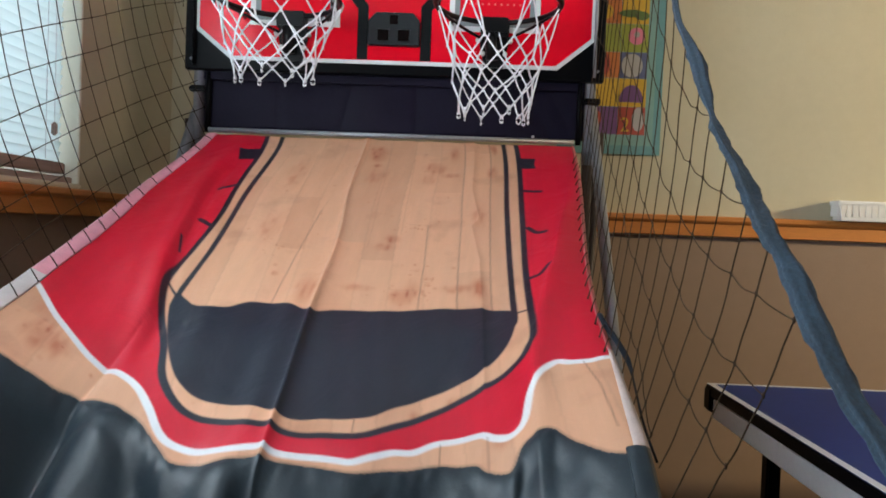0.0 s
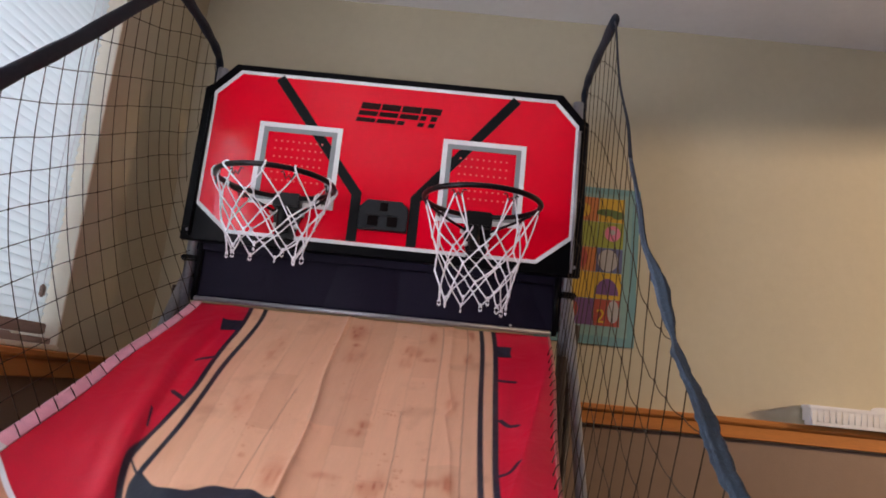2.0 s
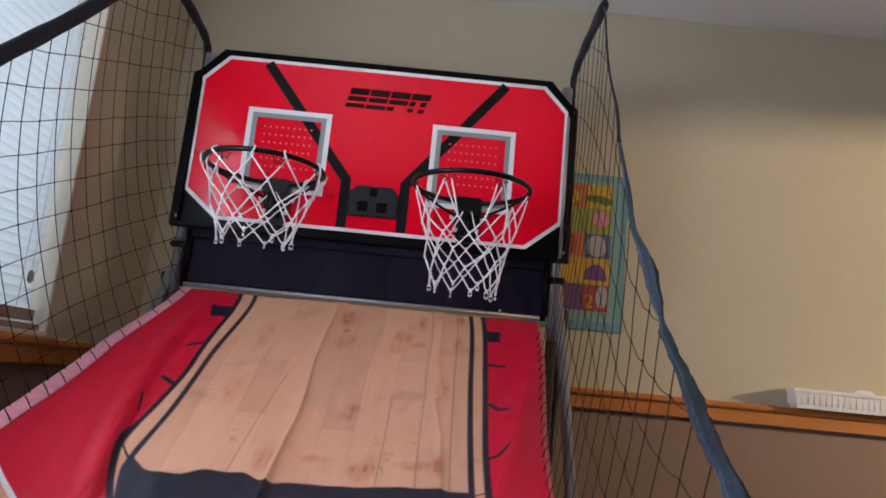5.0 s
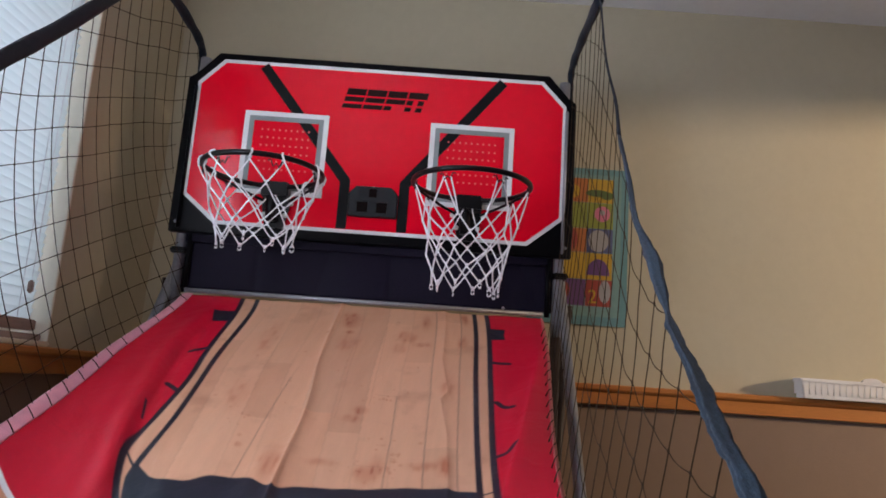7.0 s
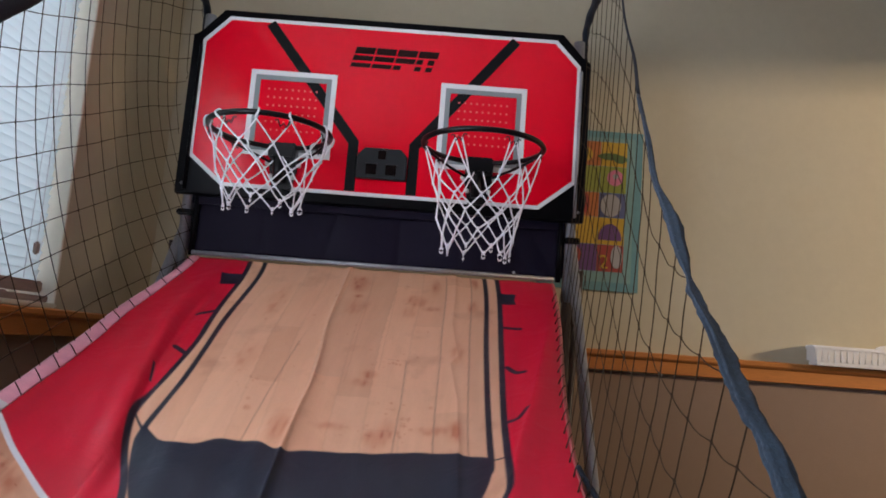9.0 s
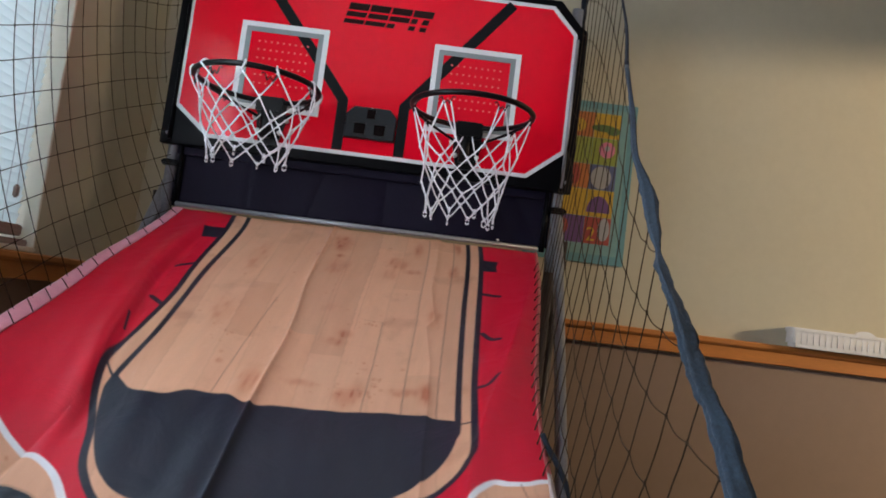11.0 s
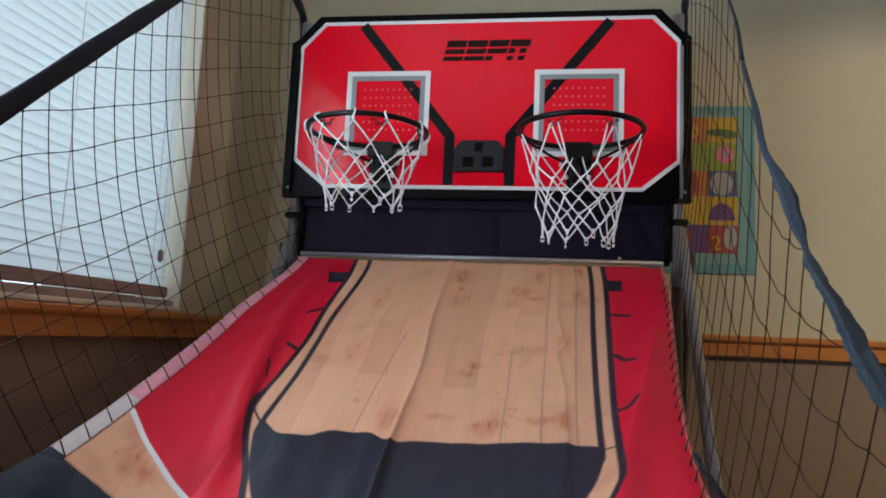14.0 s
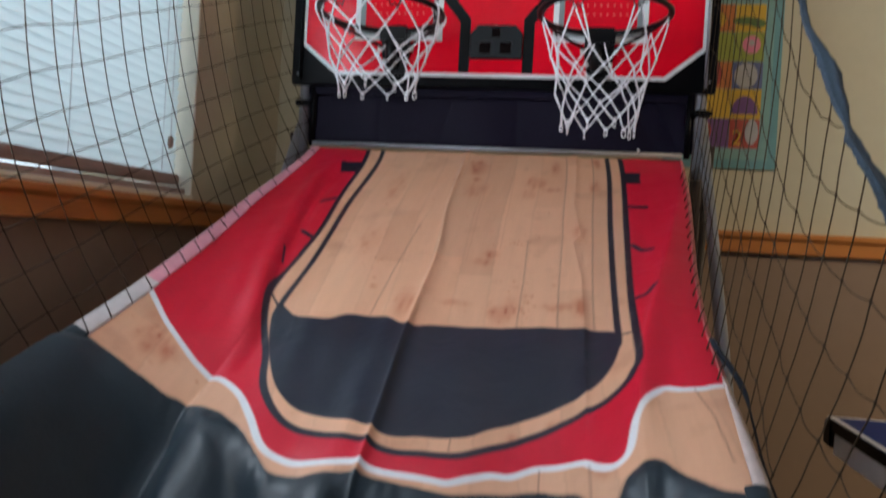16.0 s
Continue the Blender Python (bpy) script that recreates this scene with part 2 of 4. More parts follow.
def sweep(points, radius, sides=8, closed=False, flat=1.0, twist=0.0):
    """Vertices and faces of a tube along points; radius may vary; flat squeezes it to a band."""
    p = np.array(points, float)
    n = len(p)
    r = np.broadcast_to(np.asarray(radius, float), (n,))
    if closed:
        tan = np.roll(p, -1, 0) - np.roll(p, 1, 0)
    else:
        tan = np.gradient(p, axis=0)
    tan /= np.linalg.norm(tan, axis=1)[:, None] + 1e-12
    ref = np.array([0.0, 0.0, 1.0]) if abs(tan[:, 2]).mean() < 0.9 else np.array([0.0, 1.0, 0.0])
    side = np.cross(tan, ref)
    side /= np.linalg.norm(side, axis=1)[:, None] + 1e-12
    up = np.cross(side, tan)
    tw = np.broadcast_to(np.asarray(twist, float), (n,))
    ang = np.linspace(0, 2 * np.pi, sides, endpoint=False)
    verts = []
    for k in range(n):
        ca, sa = np.cos(ang), np.sin(ang) * flat
        c, s = np.cos(tw[k]), np.sin(tw[k])
        verts.append(p[k] + r[k] * ((ca * c - sa * s)[:, None] * up[k] + (ca * s + sa * c)[:, None] * side[k]))
    verts = np.concatenate(verts)
    faces = []
    for k in range(n if closed else n - 1):
        a, b = k * sides, ((k + 1) % n) * sides
        for j in range(sides):
            j2 = (j + 1) % sides
            faces.append((a + j, a + j2, b + j2, b + j))
    if not closed:
        faces.append(tuple(range(sides))[::-1])
        faces.append(tuple((n - 1) * sides + j for j in range(sides)))
    return verts, faces


def bundle(tubes):
    verts, faces, k = [], [], 0
    for v, f in tubes:
        verts.append(v)
        faces += [tuple(i + k for i in q) for q in f]
        k += len(v)
    return np.concatenate(verts), faces


def tube(name, points, radius, mat, parent=None, label="", sides=10, closed=False, flat=1.0, twist=0.0):
    v, f = sweep(points, radius, sides, closed, flat, twist)
    return mesh(name, v, f, mat, parent, label, True)


def plate(name, outline, y_front, thick, mat, parent=None, label="", holes=()):
    """A flat piece in the plane y, outline in x and z, its front at y_front."""
    bm = bmesh.new()
    loops = []
    for loop in (outline, *holes):
        vs = [bm.verts.new((x, y_front, z)) for x, z in loop]
        loops.append([bm.edges.new((vs[i], vs[(i + 1) % len(vs)])) for i in range(len(vs))])
    if holes:
        bmesh.ops.triangle_fill(bm, edges=[e for q in loops for e in q], use_beauty=True)
    else:
        bm.faces.new([e.verts[0] for e in loops[0]])
    r = bmesh.ops.extrude_face_region(bm, geom=list(bm.faces))
    bmesh.ops.translate(bm, verts=[g for g in r["geom"] if isinstance(g, bmesh.types.BMVert)], vec=(0, thick, 0))
    return part(name, bm, mat, parent, label)


def rect(x0, x1, z0, z1):
    return [(x0, z0), (x1, z0), (x1, z1), (x0, z1)]


def ss(a):
    a = np.clip(a, 0, 1)
    return a * a * (3 - 2 * a)


# ---------------------------------------------------------------- the room
LEFT, BACK, RIGHT, REAR, TOP = -0.72, 0.36, 4.6, -4.5, 2.468
RAIL = 1.135


def wall(name, boxes, mats_label):
    up = thing(name, mats_label, "wall", kind="structure")
    for lo_hi, mat, nm in boxes:
        part(nm, box(*lo_hi), mat, up)
    return up


tagged(part("floor", box(LEFT - 0.3, RIGHT + 0.3, REAR - 0.3, BACK + 0.3, -0.12, 0.0), M_FLOOR), "dark brown carpeted floor of the playroom", "floor", kind="structure")
tagged(part("ceiling", box(LEFT - 0.3, RIGHT + 0.3, REAR - 0.3, BACK + 0.3, TOP, TOP + 0.12), M_CEIL), "off-white painted ceiling with fine texture", "ceiling", kind="structure")
wall("wall_north", [((LEFT - 0.3, RIGHT + 0.3, BACK, BACK + 0.15, RAIL, TOP), M_WALL, "upper_wall"), ((LEFT - 0.3, RIGHT + 0.3, BACK, BACK + 0.15, 0, RAIL), M_DADO, "lower_wall")], "wall painted beige above and brown below a rail")
# west wall with two window openings: W2 is unseen, added for fill light
W1, W2, SILL, HEAD = (-1.28, -0.168), (-2.60, -1.70), 1.190, 2.145
ww = []
for y0, y1 in ((W1[1], BACK), (W2[1], W1[0]), (REAR, W2[0])):
    ww.append(((LEFT - 0.3, LEFT, y0, y1, SILL, HEAD), M_WALL, "upper_wall"))
ww.append(((LEFT - 0.3, LEFT, REAR, BACK, HEAD, TOP), M_WALL, "upper_wall"))
ww.append(((LEFT - 0.3, LEFT, REAR, BACK, RAIL, SILL), M_WALL, "upper_wall"))
ww.append(((LEFT - 0.3, LEFT, REAR, BACK, 0, RAIL), M_DADO, "lower_wall"))
wall("wall_west", ww, "wall with one window and an added unseen one, beige above and brown below")
# unseen east opening, added and sized to cut the warm light's edges
E1, E2 = (-1.12, -0.32), (RAIL, 2.40)
wall("wall_east", [((RIGHT, RIGHT + 0.15, REAR, E1[0], RAIL, TOP), M_WALL, "upper_wall"), ((RIGHT, RIGHT + 0.15, E1[1], BACK, RAIL, TOP), M_WALL, "upper_wall"),
                   ((RIGHT, RIGHT + 0.15, E1[0], E1[1], E2[1], TOP), M_WALL, "upper_wall"), ((RIGHT, RIGHT + 0.15, REAR, BACK, 0, RAIL), M_DADO, "lower_wall")], "plain unseen wall with an opening added to shape the warm light")
wall("wall_south", [((LEFT - 0.3, RIGHT + 0.3, REAR - 0.15, REAR, RAIL, TOP), M_WALL, "upper_wall"), ((LEFT - 0.3, RIGHT + 0.3, REAR - 0.15, REAR, 0, RAIL), M_DADO, "lower_wall")], "plain beige and brown painted wall")


def rail(name, p0, p1, inward, label, drop=0.0):
    """Oak chair rail: a flat board with a rounded lip, along the wall from p0 to p1."""
    prof = [(0, 1.139), (0.018, 1.139), (0.020, 1.141), (0.020, 1.176), (0.023, 1.180), (0.029, 1.182), (0.032, 1.187), (0.032, 1.197), (0.029, 1.200), (0, 1.200)]
    verts = []
    for px, py in (p0, p1):
        verts += [(px + inward[0] * d, py + inward[1] * d, z - drop) for d, z in prof]
    n = len(prof)
    faces = [(i, (i + 1) % n, n + (i + 1) % n, n + i) for i in range(n)] + [tuple(range(n))[::-1], tuple(range(n, 2 * n))]
    ob = mesh(name, verts, faces, M_OAK)
    return tagged(ob, label, "chair rail", kind="structure")


rail("trim", (LEFT + 0.033, BACK), (RIGHT, BACK), (0, -1), "oak chair rail with a rounded lip")
rail("trim", (LEFT, BACK), (LEFT, REAR), (1, 0), "oak chair rail under the window", 0.011)
for a, b, inn in (((LEFT, BACK), (RIGHT, BACK), (0, -1)), ((LEFT, BACK), (LEFT, REAR), (1, 0))):
    x0, x1 = sorted((a[0], b[0] + inn[0] * 0.014))
    y0, y1 = sorted((a[1] + inn[1] * 0.014, b[1]))
    tagged(part("baseboard", box(x0, x1, y0, y1, 0.001, 0.10, 0.003), M_BASE), "dark vinyl baseboard along the wall", "baseboard", kind="structure")


def window(name, y0, y1):
    w = thing(name, "white-framed window with a weathered wooden sill", "window", kind="structure")
    x = LEFT
    for yy in (y0, y1):
        s = 1 if yy == y0 else -1
        part("window_frame", box(x - 0.16, x - 0.09, *sorted((yy, yy + s * 0.035)), SILL, HEAD, 0.003), M_CREAM, w)
        # painted return of the opening
        part("window_return", box(x - 0.09, x + 0.004, *sorted((yy, yy + s * 0.009)), SILL, HEAD, 0.002), M_CREAM, w)
    part("window_frame", box(x - 0.16, x - 0.09, y0 + 0.035, y1 - 0.035, HEAD - 0.035, HEAD, 0.003), M_CREAM, w)
    part("window_frame", box(x - 0.16, x - 0.09, y0 + 0.035, y1 - 0.035, SILL, SILL + 0.035, 0.003), M_SILL, w)
    part("window_sill", box(x - 0.09, x + 0.014, y0 + 0.010, y1 - 0.010, SILL + 0.001, SILL + 0.012, 0.003), M_CREAM, w)
    part("sill_stop", box(x - 0.062, x - 0.009, y0 + 0.010, y1 - 0.010, SILL + 0.013, SILL + 0.027, 0.002), M_SILL, w)
    pane = part("pane", box(x - 0.122, x - 0.118, y0 + 0.035, y1 - 0.035, SILL + 0.035, HEAD - 0.035), M_GLASS, w)
    pane.visible_shadow = False
    return w


def blinds(y0, y1):
    b = thing("window_blinds", "white horizontal blinds lowered and half closed in the window", "blinds")
    x = LEFT - 0.034
    part("headrail", box(x - 0.016, x + 0.016, y0, y1, HEAD - 0.032, HEAD - 0.002, 0.002), M_CREAM, b)
    z0, z1, pitch = SILL + 0.062, HEAD - 0.042, 0.0222
    n = int((z1 - z0) / pitch)
    base = None
    for i in range(n):
        z = z0 + pitch * (i + 0.5)
        if base is None:
            v, f = [], []
            seg = 5
            for yy in (y0, y1):
                for k in range(seg + 1):
                    a = k / seg - 0.5
                    v.append((a * 0.0250, yy, 0.0021 * (0.25 - a * a) * 4))
            for k in range(seg):
                f.append((k, k + 1, seg + 2 + k, seg + 1 + k))
            slat = mesh("slat", v, f, M_SLAT, b, smooth=True)
            base = slat.data
        else:
            slat = new("slat", base)
            slat.parent = b
        slat.matrix_basis = Matrix.Translation((x, 0, z)) @ Matrix.Rotation(radians(-79 + 1.5 * math.sin(i * 1.7) + 8 * ss((i / n - 0.60) / 0.25)), 4, "Y")
    part("bottom_rail", box(x - 0.014, x + 0.014, y0, y1, SILL + 0.034, SILL + 0.060, 0.003), M_SILL, b, "aged wooden bottom rail of the blind")
    for yy in (y0 + 0.085, y1 - 0.735, y1 - 0.410, y1 - 0.085):
        tube("ladder_cord", [(x + 0.016, yy, z0), (x + 0.016, yy, z1)], 0.0009, M_CORD, b, sides=6)
    tube("pull_cord", [(x + 0.026, y1 - 0.070, 1.335), (x + 0.025, y1 - 0.070, HEAD - 0.035)], 0.0009, M_CORD, b, sides=6)
    part("cord_tassel", box(x + 0.020, x + 0.032, y1 - 0.076, y1 - 0.064, 1.306, 1.335, 0.0035), M_SILL, b)
    return b


# the second window is added out of view, around the fill light
for n, (y0, y1) in enumerate((W1, W2)):
    window(f"window_{n + 1}", y0, y1)
    if n == 0:
        blinds(y0 + 0.013, y1 - 0.020)
tagged(mesh("backdrop", [(-2.0, REAR - 1, -0.5), (-2.0, BACK + 2, -0.5), (-2.0, BACK + 2, 3.6), (-2.0, REAR - 1, 3.6)], [(0, 1, 2, 3)], M_OUT), "hazy white daylight outside the windows", "sky", kind="structure")


# ---------------------------------------------------------------- the arcade game
game = thing("basketball_arcade_game", "folding two-hoop basketball arcade game with red board and printed mat", "arcade game")

# printed cloth: u across from -1 to 1, v from the back bar to the front


def cloth(u, v):
    u, v = np.asarray(u, float), np.asarray(v, float)
    xl = -0.480 - 0.050 * ss(v / 0.35)
    xr = 0.470 - 0.054 * ss(v / 0.8)
    x = (xl + xr) / 2 + (xr - xl) / 2 * u
    y = 0.02 - 0.9 * v
    z = 1.355 - 0.52 * v
    fold = -(0.95 - 0.31 * ss(v / 0.75))
    t = (fold - u) / (fold + 1)
    z = z + 0.120 * v ** 2 * (t + np.sqrt(t * t + 0.02)) / 2 + 0.084 * np.clip(v, 0, None) ** 2.3 * ss((u - 0.5) / 0.5)
    z = z - 0.012 * np.sin(np.pi * np.clip(v, 0, 1)) * (1 - u * u)
    return x, y, z


WING = spline([(-0.34, 0.0), (-0.22, -0.6), (-0.08, 0.15), (0.0, 0.9), (0.055, -0.7), (0.10, -0.5), (0.17, 0.0)], 90)


def folds(u, v):
    """Creases from folding, and the slack of the front."""
    uc = -0.115 + 0.10 * ss(v / 0.55)
    d = u - uc
    z = 0.0085 * np.exp(-np.abs(d) / 0.017)
    z += 0.011 * ss((v - 0.44) / 0.4) * np.where(d < 0, np.exp(-(d / 0.20) ** 2), np.exp(-np.abs(d) / 0.050))
    # second crease, kinked in the middle
    ub = np.interp(v, (0, 0.25, 0.38, 0.41, 0.54, 0.68, 0.9, 1.05), (0.462, 0.500, 0.555, 0.528, 0.580, 0.606, 0.615, 0.600))
    z += (0.0050 + 0.002 * ss((v - 0.6) / 0.2)) * (1 - 0.75 * ss((v - 0.86) / 0.1)) * np.where(u < ub, np.exp((u - ub) / 0.05), np.exp((ub - u) / 0.018))
    # pleats of the wing
    ur = np.interp(v, (0, 0.15, 0.4, 0.6, 0.8, 0.9, 1.1), (0.985, 0.965, 0.915, 0.865, 0.784, 0.760, 0.750))
    z += ss((v - 0.04) / 0.4) * ((0.0165 - 0.0015 * ss((v - 0.62) / 0.2)) * np.where(u < ur, np.exp((u - ur) / 0.038), np.exp(-((u - ur) / (0.09 - 0.03 * ss((v - 0.62) / 0.2))) ** 2)))
    z -= 0.003 * np.exp(-((u - ur + 0.10) / 0.035) ** 2) * ss((v - 0.15) / 0.3) * (1 - ss((v - 0.6) / 0.2))
    # ripples beside the crease
    w = ss((v - 0.40) / 0.3) * ss((-0.02 - u) / 0.1) * ss((u + 0.62) / 0.1)
    z += w * (0.0048 * np.sin(u * 19 + 1.2 * v + 1.0) + 0.0010 * np.sin(u * 43 - 5 * v) * np.sin(7 * v + 3 * u))
    # crease that runs from the wing into the skirt
    ul = -0.585 - 0.225 * (v - 0.745)
    z -= 0.012 * ss((v - 0.70) / 0.10) * np.exp(-np.abs(u - ul) / 0.045)
    # long soft fold at the foot of the wing
    d = u - np.interp(v, (0, 0.2, 0.55, 0.745, 0.86), (-0.80, -0.77, -0.69, -0.60, -0.60))
    z += 0.0125 * ss(v / 0.25) * (1 - ss((v - 0.72) / 0.16)) * np.interp(d, WING[:, 0], WING[:, 1])
    z -= 0.008 * ss((v - 0.72) / 0.2) * ss((u + 0.6) / 0.25) * ss((0.75 - u) / 0.2)
    front = ss((v - 0.72) / 0.35)
    z += front * (0.003 * np.sin(7.0 * u + 1.0) + 0.003 * np.sin(17.0 * u + 2.0 + 2 * v))
    z += 0.0015 * np.sin(9 * u + 4 * v) * np.sin(11 * v + 3 * u) + 0.0006 * np.sin(47 * u + 8 * v) * np.sin(29 * v - 11 * u)
    return z


def inside(u, v, poly):
    hit = np.zeros(u.shape, bool)
    a = np.array(poly)
    for (x0, y0), (x1, y1) in zip(a, np.roll(a, -1, 0)):
        if y0 == y1:
            continue
        cross = ((y0 > v) != (y1 > v)) & (u < (x1 - x0) * (v - y0) / (y1 - y0) + x0)
        hit ^= cross
    return hit


def reach(line):
    """Distance in metres of every point of the cloth from a line in u, v."""
    q = np.array(line) * (0.47, 1.04)
    best = np.full(uu.shape, 9.0)
    box_ = (uu * 0.47 > q[:, 0].min() - 0.03) & (uu * 0.47 < q[:, 0].max() + 0.03) & (vv * 1.04 > q[:, 1].min() - 0.03) & (vv * 1.04 < q[:, 1].max() + 0.03)
    pu, pv, d = uu[box_] * 0.47, vv[box_] * 1.04, np.full(box_.sum(), 9.0)
    for (x0, y0), (x1, y1) in zip(q[:-1], q[1:]):
        dx, dy = x1 - x0, y1 - y0
        t = np.clip(((pu - x0) * dx + (pv - y0) * dy) / (dx * dx + dy * dy + 1e-12), 0, 1)
        d = np.minimum(d, (pu - x0 - t * dx) ** 2 + (pv - y0 - t * dy) ** 2)
    best[box_] = np.sqrt(d)
    return best


def cover(d):
    """Soft-edged coverage from a signed distance."""
    return np.clip(d / 0.0026 + 0.5, 0, 1)


NU, NV, VMAX = 420, 620, 1.5
uu, vv = np.meshgrid(np.linspace(-1, 1, NU), np.linspace(0, VMAX, NV))
OUTER = np.array([(-0.6750, -0.0600)] + list(spline([(-0.6733, -0.0105), (-0.6161, 0.1833), (-0.5730, 0.3582), (-0.5898, 0.4988), (-0.6163, 0.6083), (-0.5761, 0.6955), (-0.4851, 0.7953), (-0.4326, 0.8679), (-0.3795, 0.9104), (-0.3208, 0.9394), (-0.2491, 0.9561), (-0.1766, 0.9674), (-0.0860, 0.9813), (-0.0357, 0.9848), (0.0310, 0.9872), (0.1191, 0.9874), (0.1883, 0.9865), (0.2517, 0.9827), (0.3140, 0.9652), (0.3897, 0.9440), (0.4561, 0.9255), (0.5363, 0.9048), (0.6181, 0.8908), (0.6894, 0.8750), (0.7533, 0.8443), (0.7791, 0.7681), (0.7451, 0.4071), (0.6905, -0.0111)], 200)) + [(0.6900, -0.0600)])
INNER = np.array([(-0.5900, -0.0600)] + list(spline([(-0.5900, -0.0101), (-0.5498, 0.1541), (-0.5227, 0.3181), (-0.5164, 0.5225), (-0.5401, 0.6621), (-0.5263, 0.7117), (-0.4547, 0.8013), (-0.3829, 0.8677), (-0.3204, 0.9011), (-0.2597, 0.9151), (-0.1580, 0.9303), (-0.0471, 0.9488), (0.0066, 0.9561), (0.1036, 0.9504), (0.1937, 0.9492), (0.2597, 0.9403), (0.3221, 0.9187), (0.3961, 0.8985), (0.4635, 0.8800), (0.5380, 0.8619), (0.6100, 0.8479), (0.6767, 0.8110), (0.7082, 0.7683), (0.7200, 0.7090), (0.6798, 0.4019), (0.6222, -0.0108)], 200)) + [(0.6220, -0.0600)])
SWOOSH = spline([(-0.5396, 0.6583), (-0.4975, 0.6788), (-0.4353, 0.7052), (-0.3264, 0.7122), (-0.2375, 0.6878), (-0.1303, 0.6918), (-0.0230, 0.7202), (0.0828, 0.7005), (0.2889, 0.6956), (0.4949, 0.6881), (0.5986, 0.6972), (0.7110, 0.7132), (0.7492, 0.7402)], 80)
WHITE = spline([(-1.0197, 0.7483), (-0.9697, 0.7683), (-0.8167, 0.8288), (-0.7042, 0.8580), (-0.6488, 0.8675), (-0.5677, 0.8761), (-0.4799, 0.9040), (-0.4109, 0.9442), (-0.3517, 0.9833), (-0.3035, 1.0031), (-0.2385, 1.0148), (-0.1702, 1.0222), (-0.0962, 1.0280), (-0.0404, 1.0250), (0.0177, 1.0247), (0.0965, 1.0248), (0.1909, 1.0293), (0.2405, 1.0302), (0.2941, 1.0162), (0.3478, 1.0034), (0.4056, 0.9986), (0.4740, 0.9837), (0.5395, 0.9807), (0.6027, 0.9845), (0.6407, 0.9994), (0.6837, 1.0103), (0.7226, 0.9991), (0.7466, 0.9513), (0.7796, 0.9212), (0.8332, 0.8969), (0.8792, 0.9075), (0.9335, 0.9154), (0.9703, 0.9129), (1.0400, 0.9099)], 220)
HEM = spline([(-0.9141, 0.9606), (-0.8541, 0.9586), (-0.7756, 0.9522), (-0.6966, 0.9471), (-0.6464, 0.9377), (-0.5764, 0.9391), (-0.5001, 0.9475), (-0.4327, 0.9663), (-0.3669, 0.9949), (-0.3142, 1.0179), (-0.2781, 1.0341), (-0.2191, 1.0401), (-0.1614, 1.0461), (-0.0483, 1.0438), (0.0249, 1.0382), (0.1032, 1.0392), (0.2104, 1.0481), (0.2708, 1.0459), (0.3312, 1.0355), (0.3918, 1.0303), (0.4779, 1.0219), (0.5414, 1.0272), (0.5849, 1.0349), (0.6138, 1.0503), (0.6551, 1.0649), (0.6842, 1.0686), (0.7109, 1.0430), (0.7398, 1.0392), (0.7873, 1.0441), (0.8141, 1.0600), (0.8516, 1.0909), (0.8970, 1.1262), (0.9400, 1.1409), (0.9796, 1.1482), (1.0400, 1.1602)], 220)
SEAMS = [[(-0.1473, 0.3537), (-0.1676, 0.5234), (-0.1764, 0.6884)], [(0.3388, 0.4049), (0.3592, 0.5486), (0.3692, 0.7078)], [(0.4140, 0.0106), (0.4791, 0.3876), (0.5145, 0.7076)], [(0.5449, -0.0111), (0.6045, 0.3897), (0.6419, 0.7078)]]
FAINT = [[(0.0174, 0.0204), (0.0722, 0.2239), (0.0982, 0.3742), (0.1084, 0.4920)], [(0.1721, 0.1030), (0.2128, 0.2719), (0.2336, 0.4408)], [(-0.3342, 0.0930), (-0.2880, 0.2922)], [(0.2372, 0.1621), (0.3376, 0.1642)], [(0.2586, 0.4019), (0.3388, 0.4039)], [(0.2439, 0.6304), (0.3592, 0.6337)], [(0.3476, 0.1722), (0.4178, 0.1658)], [(-0.1473, 0.3537), (-0.1376, 0.3075)]]
TICKS = [([(-0.6690, 0.2708), (-0.5947, 0.2594)], 0.0062), ([(-0.6565, 0.4024), (-0.5841, 0.4344)], 0.0048), ([(-0.6732, 0.4833), (-0.6444, 0.5303)], 0.0024),
         ([(0.7445, 0.2460), (0.8148, 0.2477)], 0.0062), (spline([(0.7702, 0.4205), (0.8054, 0.4390), (0.8406, 0.4442)], 8), 0.0062), (spline([(0.7805, 0.6186), (0.8206, 0.6192), (0.8507, 0.5992)], 8), 0.0058)]


rgba = np.zeros((NV, NU, 4))
RED, INK, CHALK = (0.62, 0.003, 0.028), (0.010, 0.014, 0.028), (0.74, 0.74, 0.76)


def paint(alpha, colour, grain=0.0):
    global rgba
    layer = np.empty_like(rgba)
    layer[..., :3], layer[..., 3] = np.asarray(colour)[..., :3], grain
    rgba = rgba + (layer - rgba) * alpha[..., None]


paint(np.ones(uu.shape), RED)
# boards of the printed wood, each with its own tone
edges = np.array([-2.0, -0.92, -0.74, -0.50, -0.335, -0.22, -0.10, 0.025, 0.155, 0.29, 0.415, 0.545, 0.68, 0.82, 2.0])
board = np.searchsorted(edges, uu - 0.14 * vv)
rng = np.random.RandomState(4)
cut = rng.rand(len(edges) + 1, 3)
piece = board * 4 + (vv > cut[board, 0] * 0.5).astype(int) + (vv > 0.5 + cut[board, 1] * 0.5).astype(int)
tone = 0.875 + 0.19 * rng.rand(piece.max() + 1)
warm = 0.97 + 0.06 * rng.rand(piece.max() + 1)
wood = np.stack([0.71 * tone[piece], 0.376 * tone[piece] * warm[piece], 0.230 * tone[piece] * warm[piece] ** 1.5], -1)
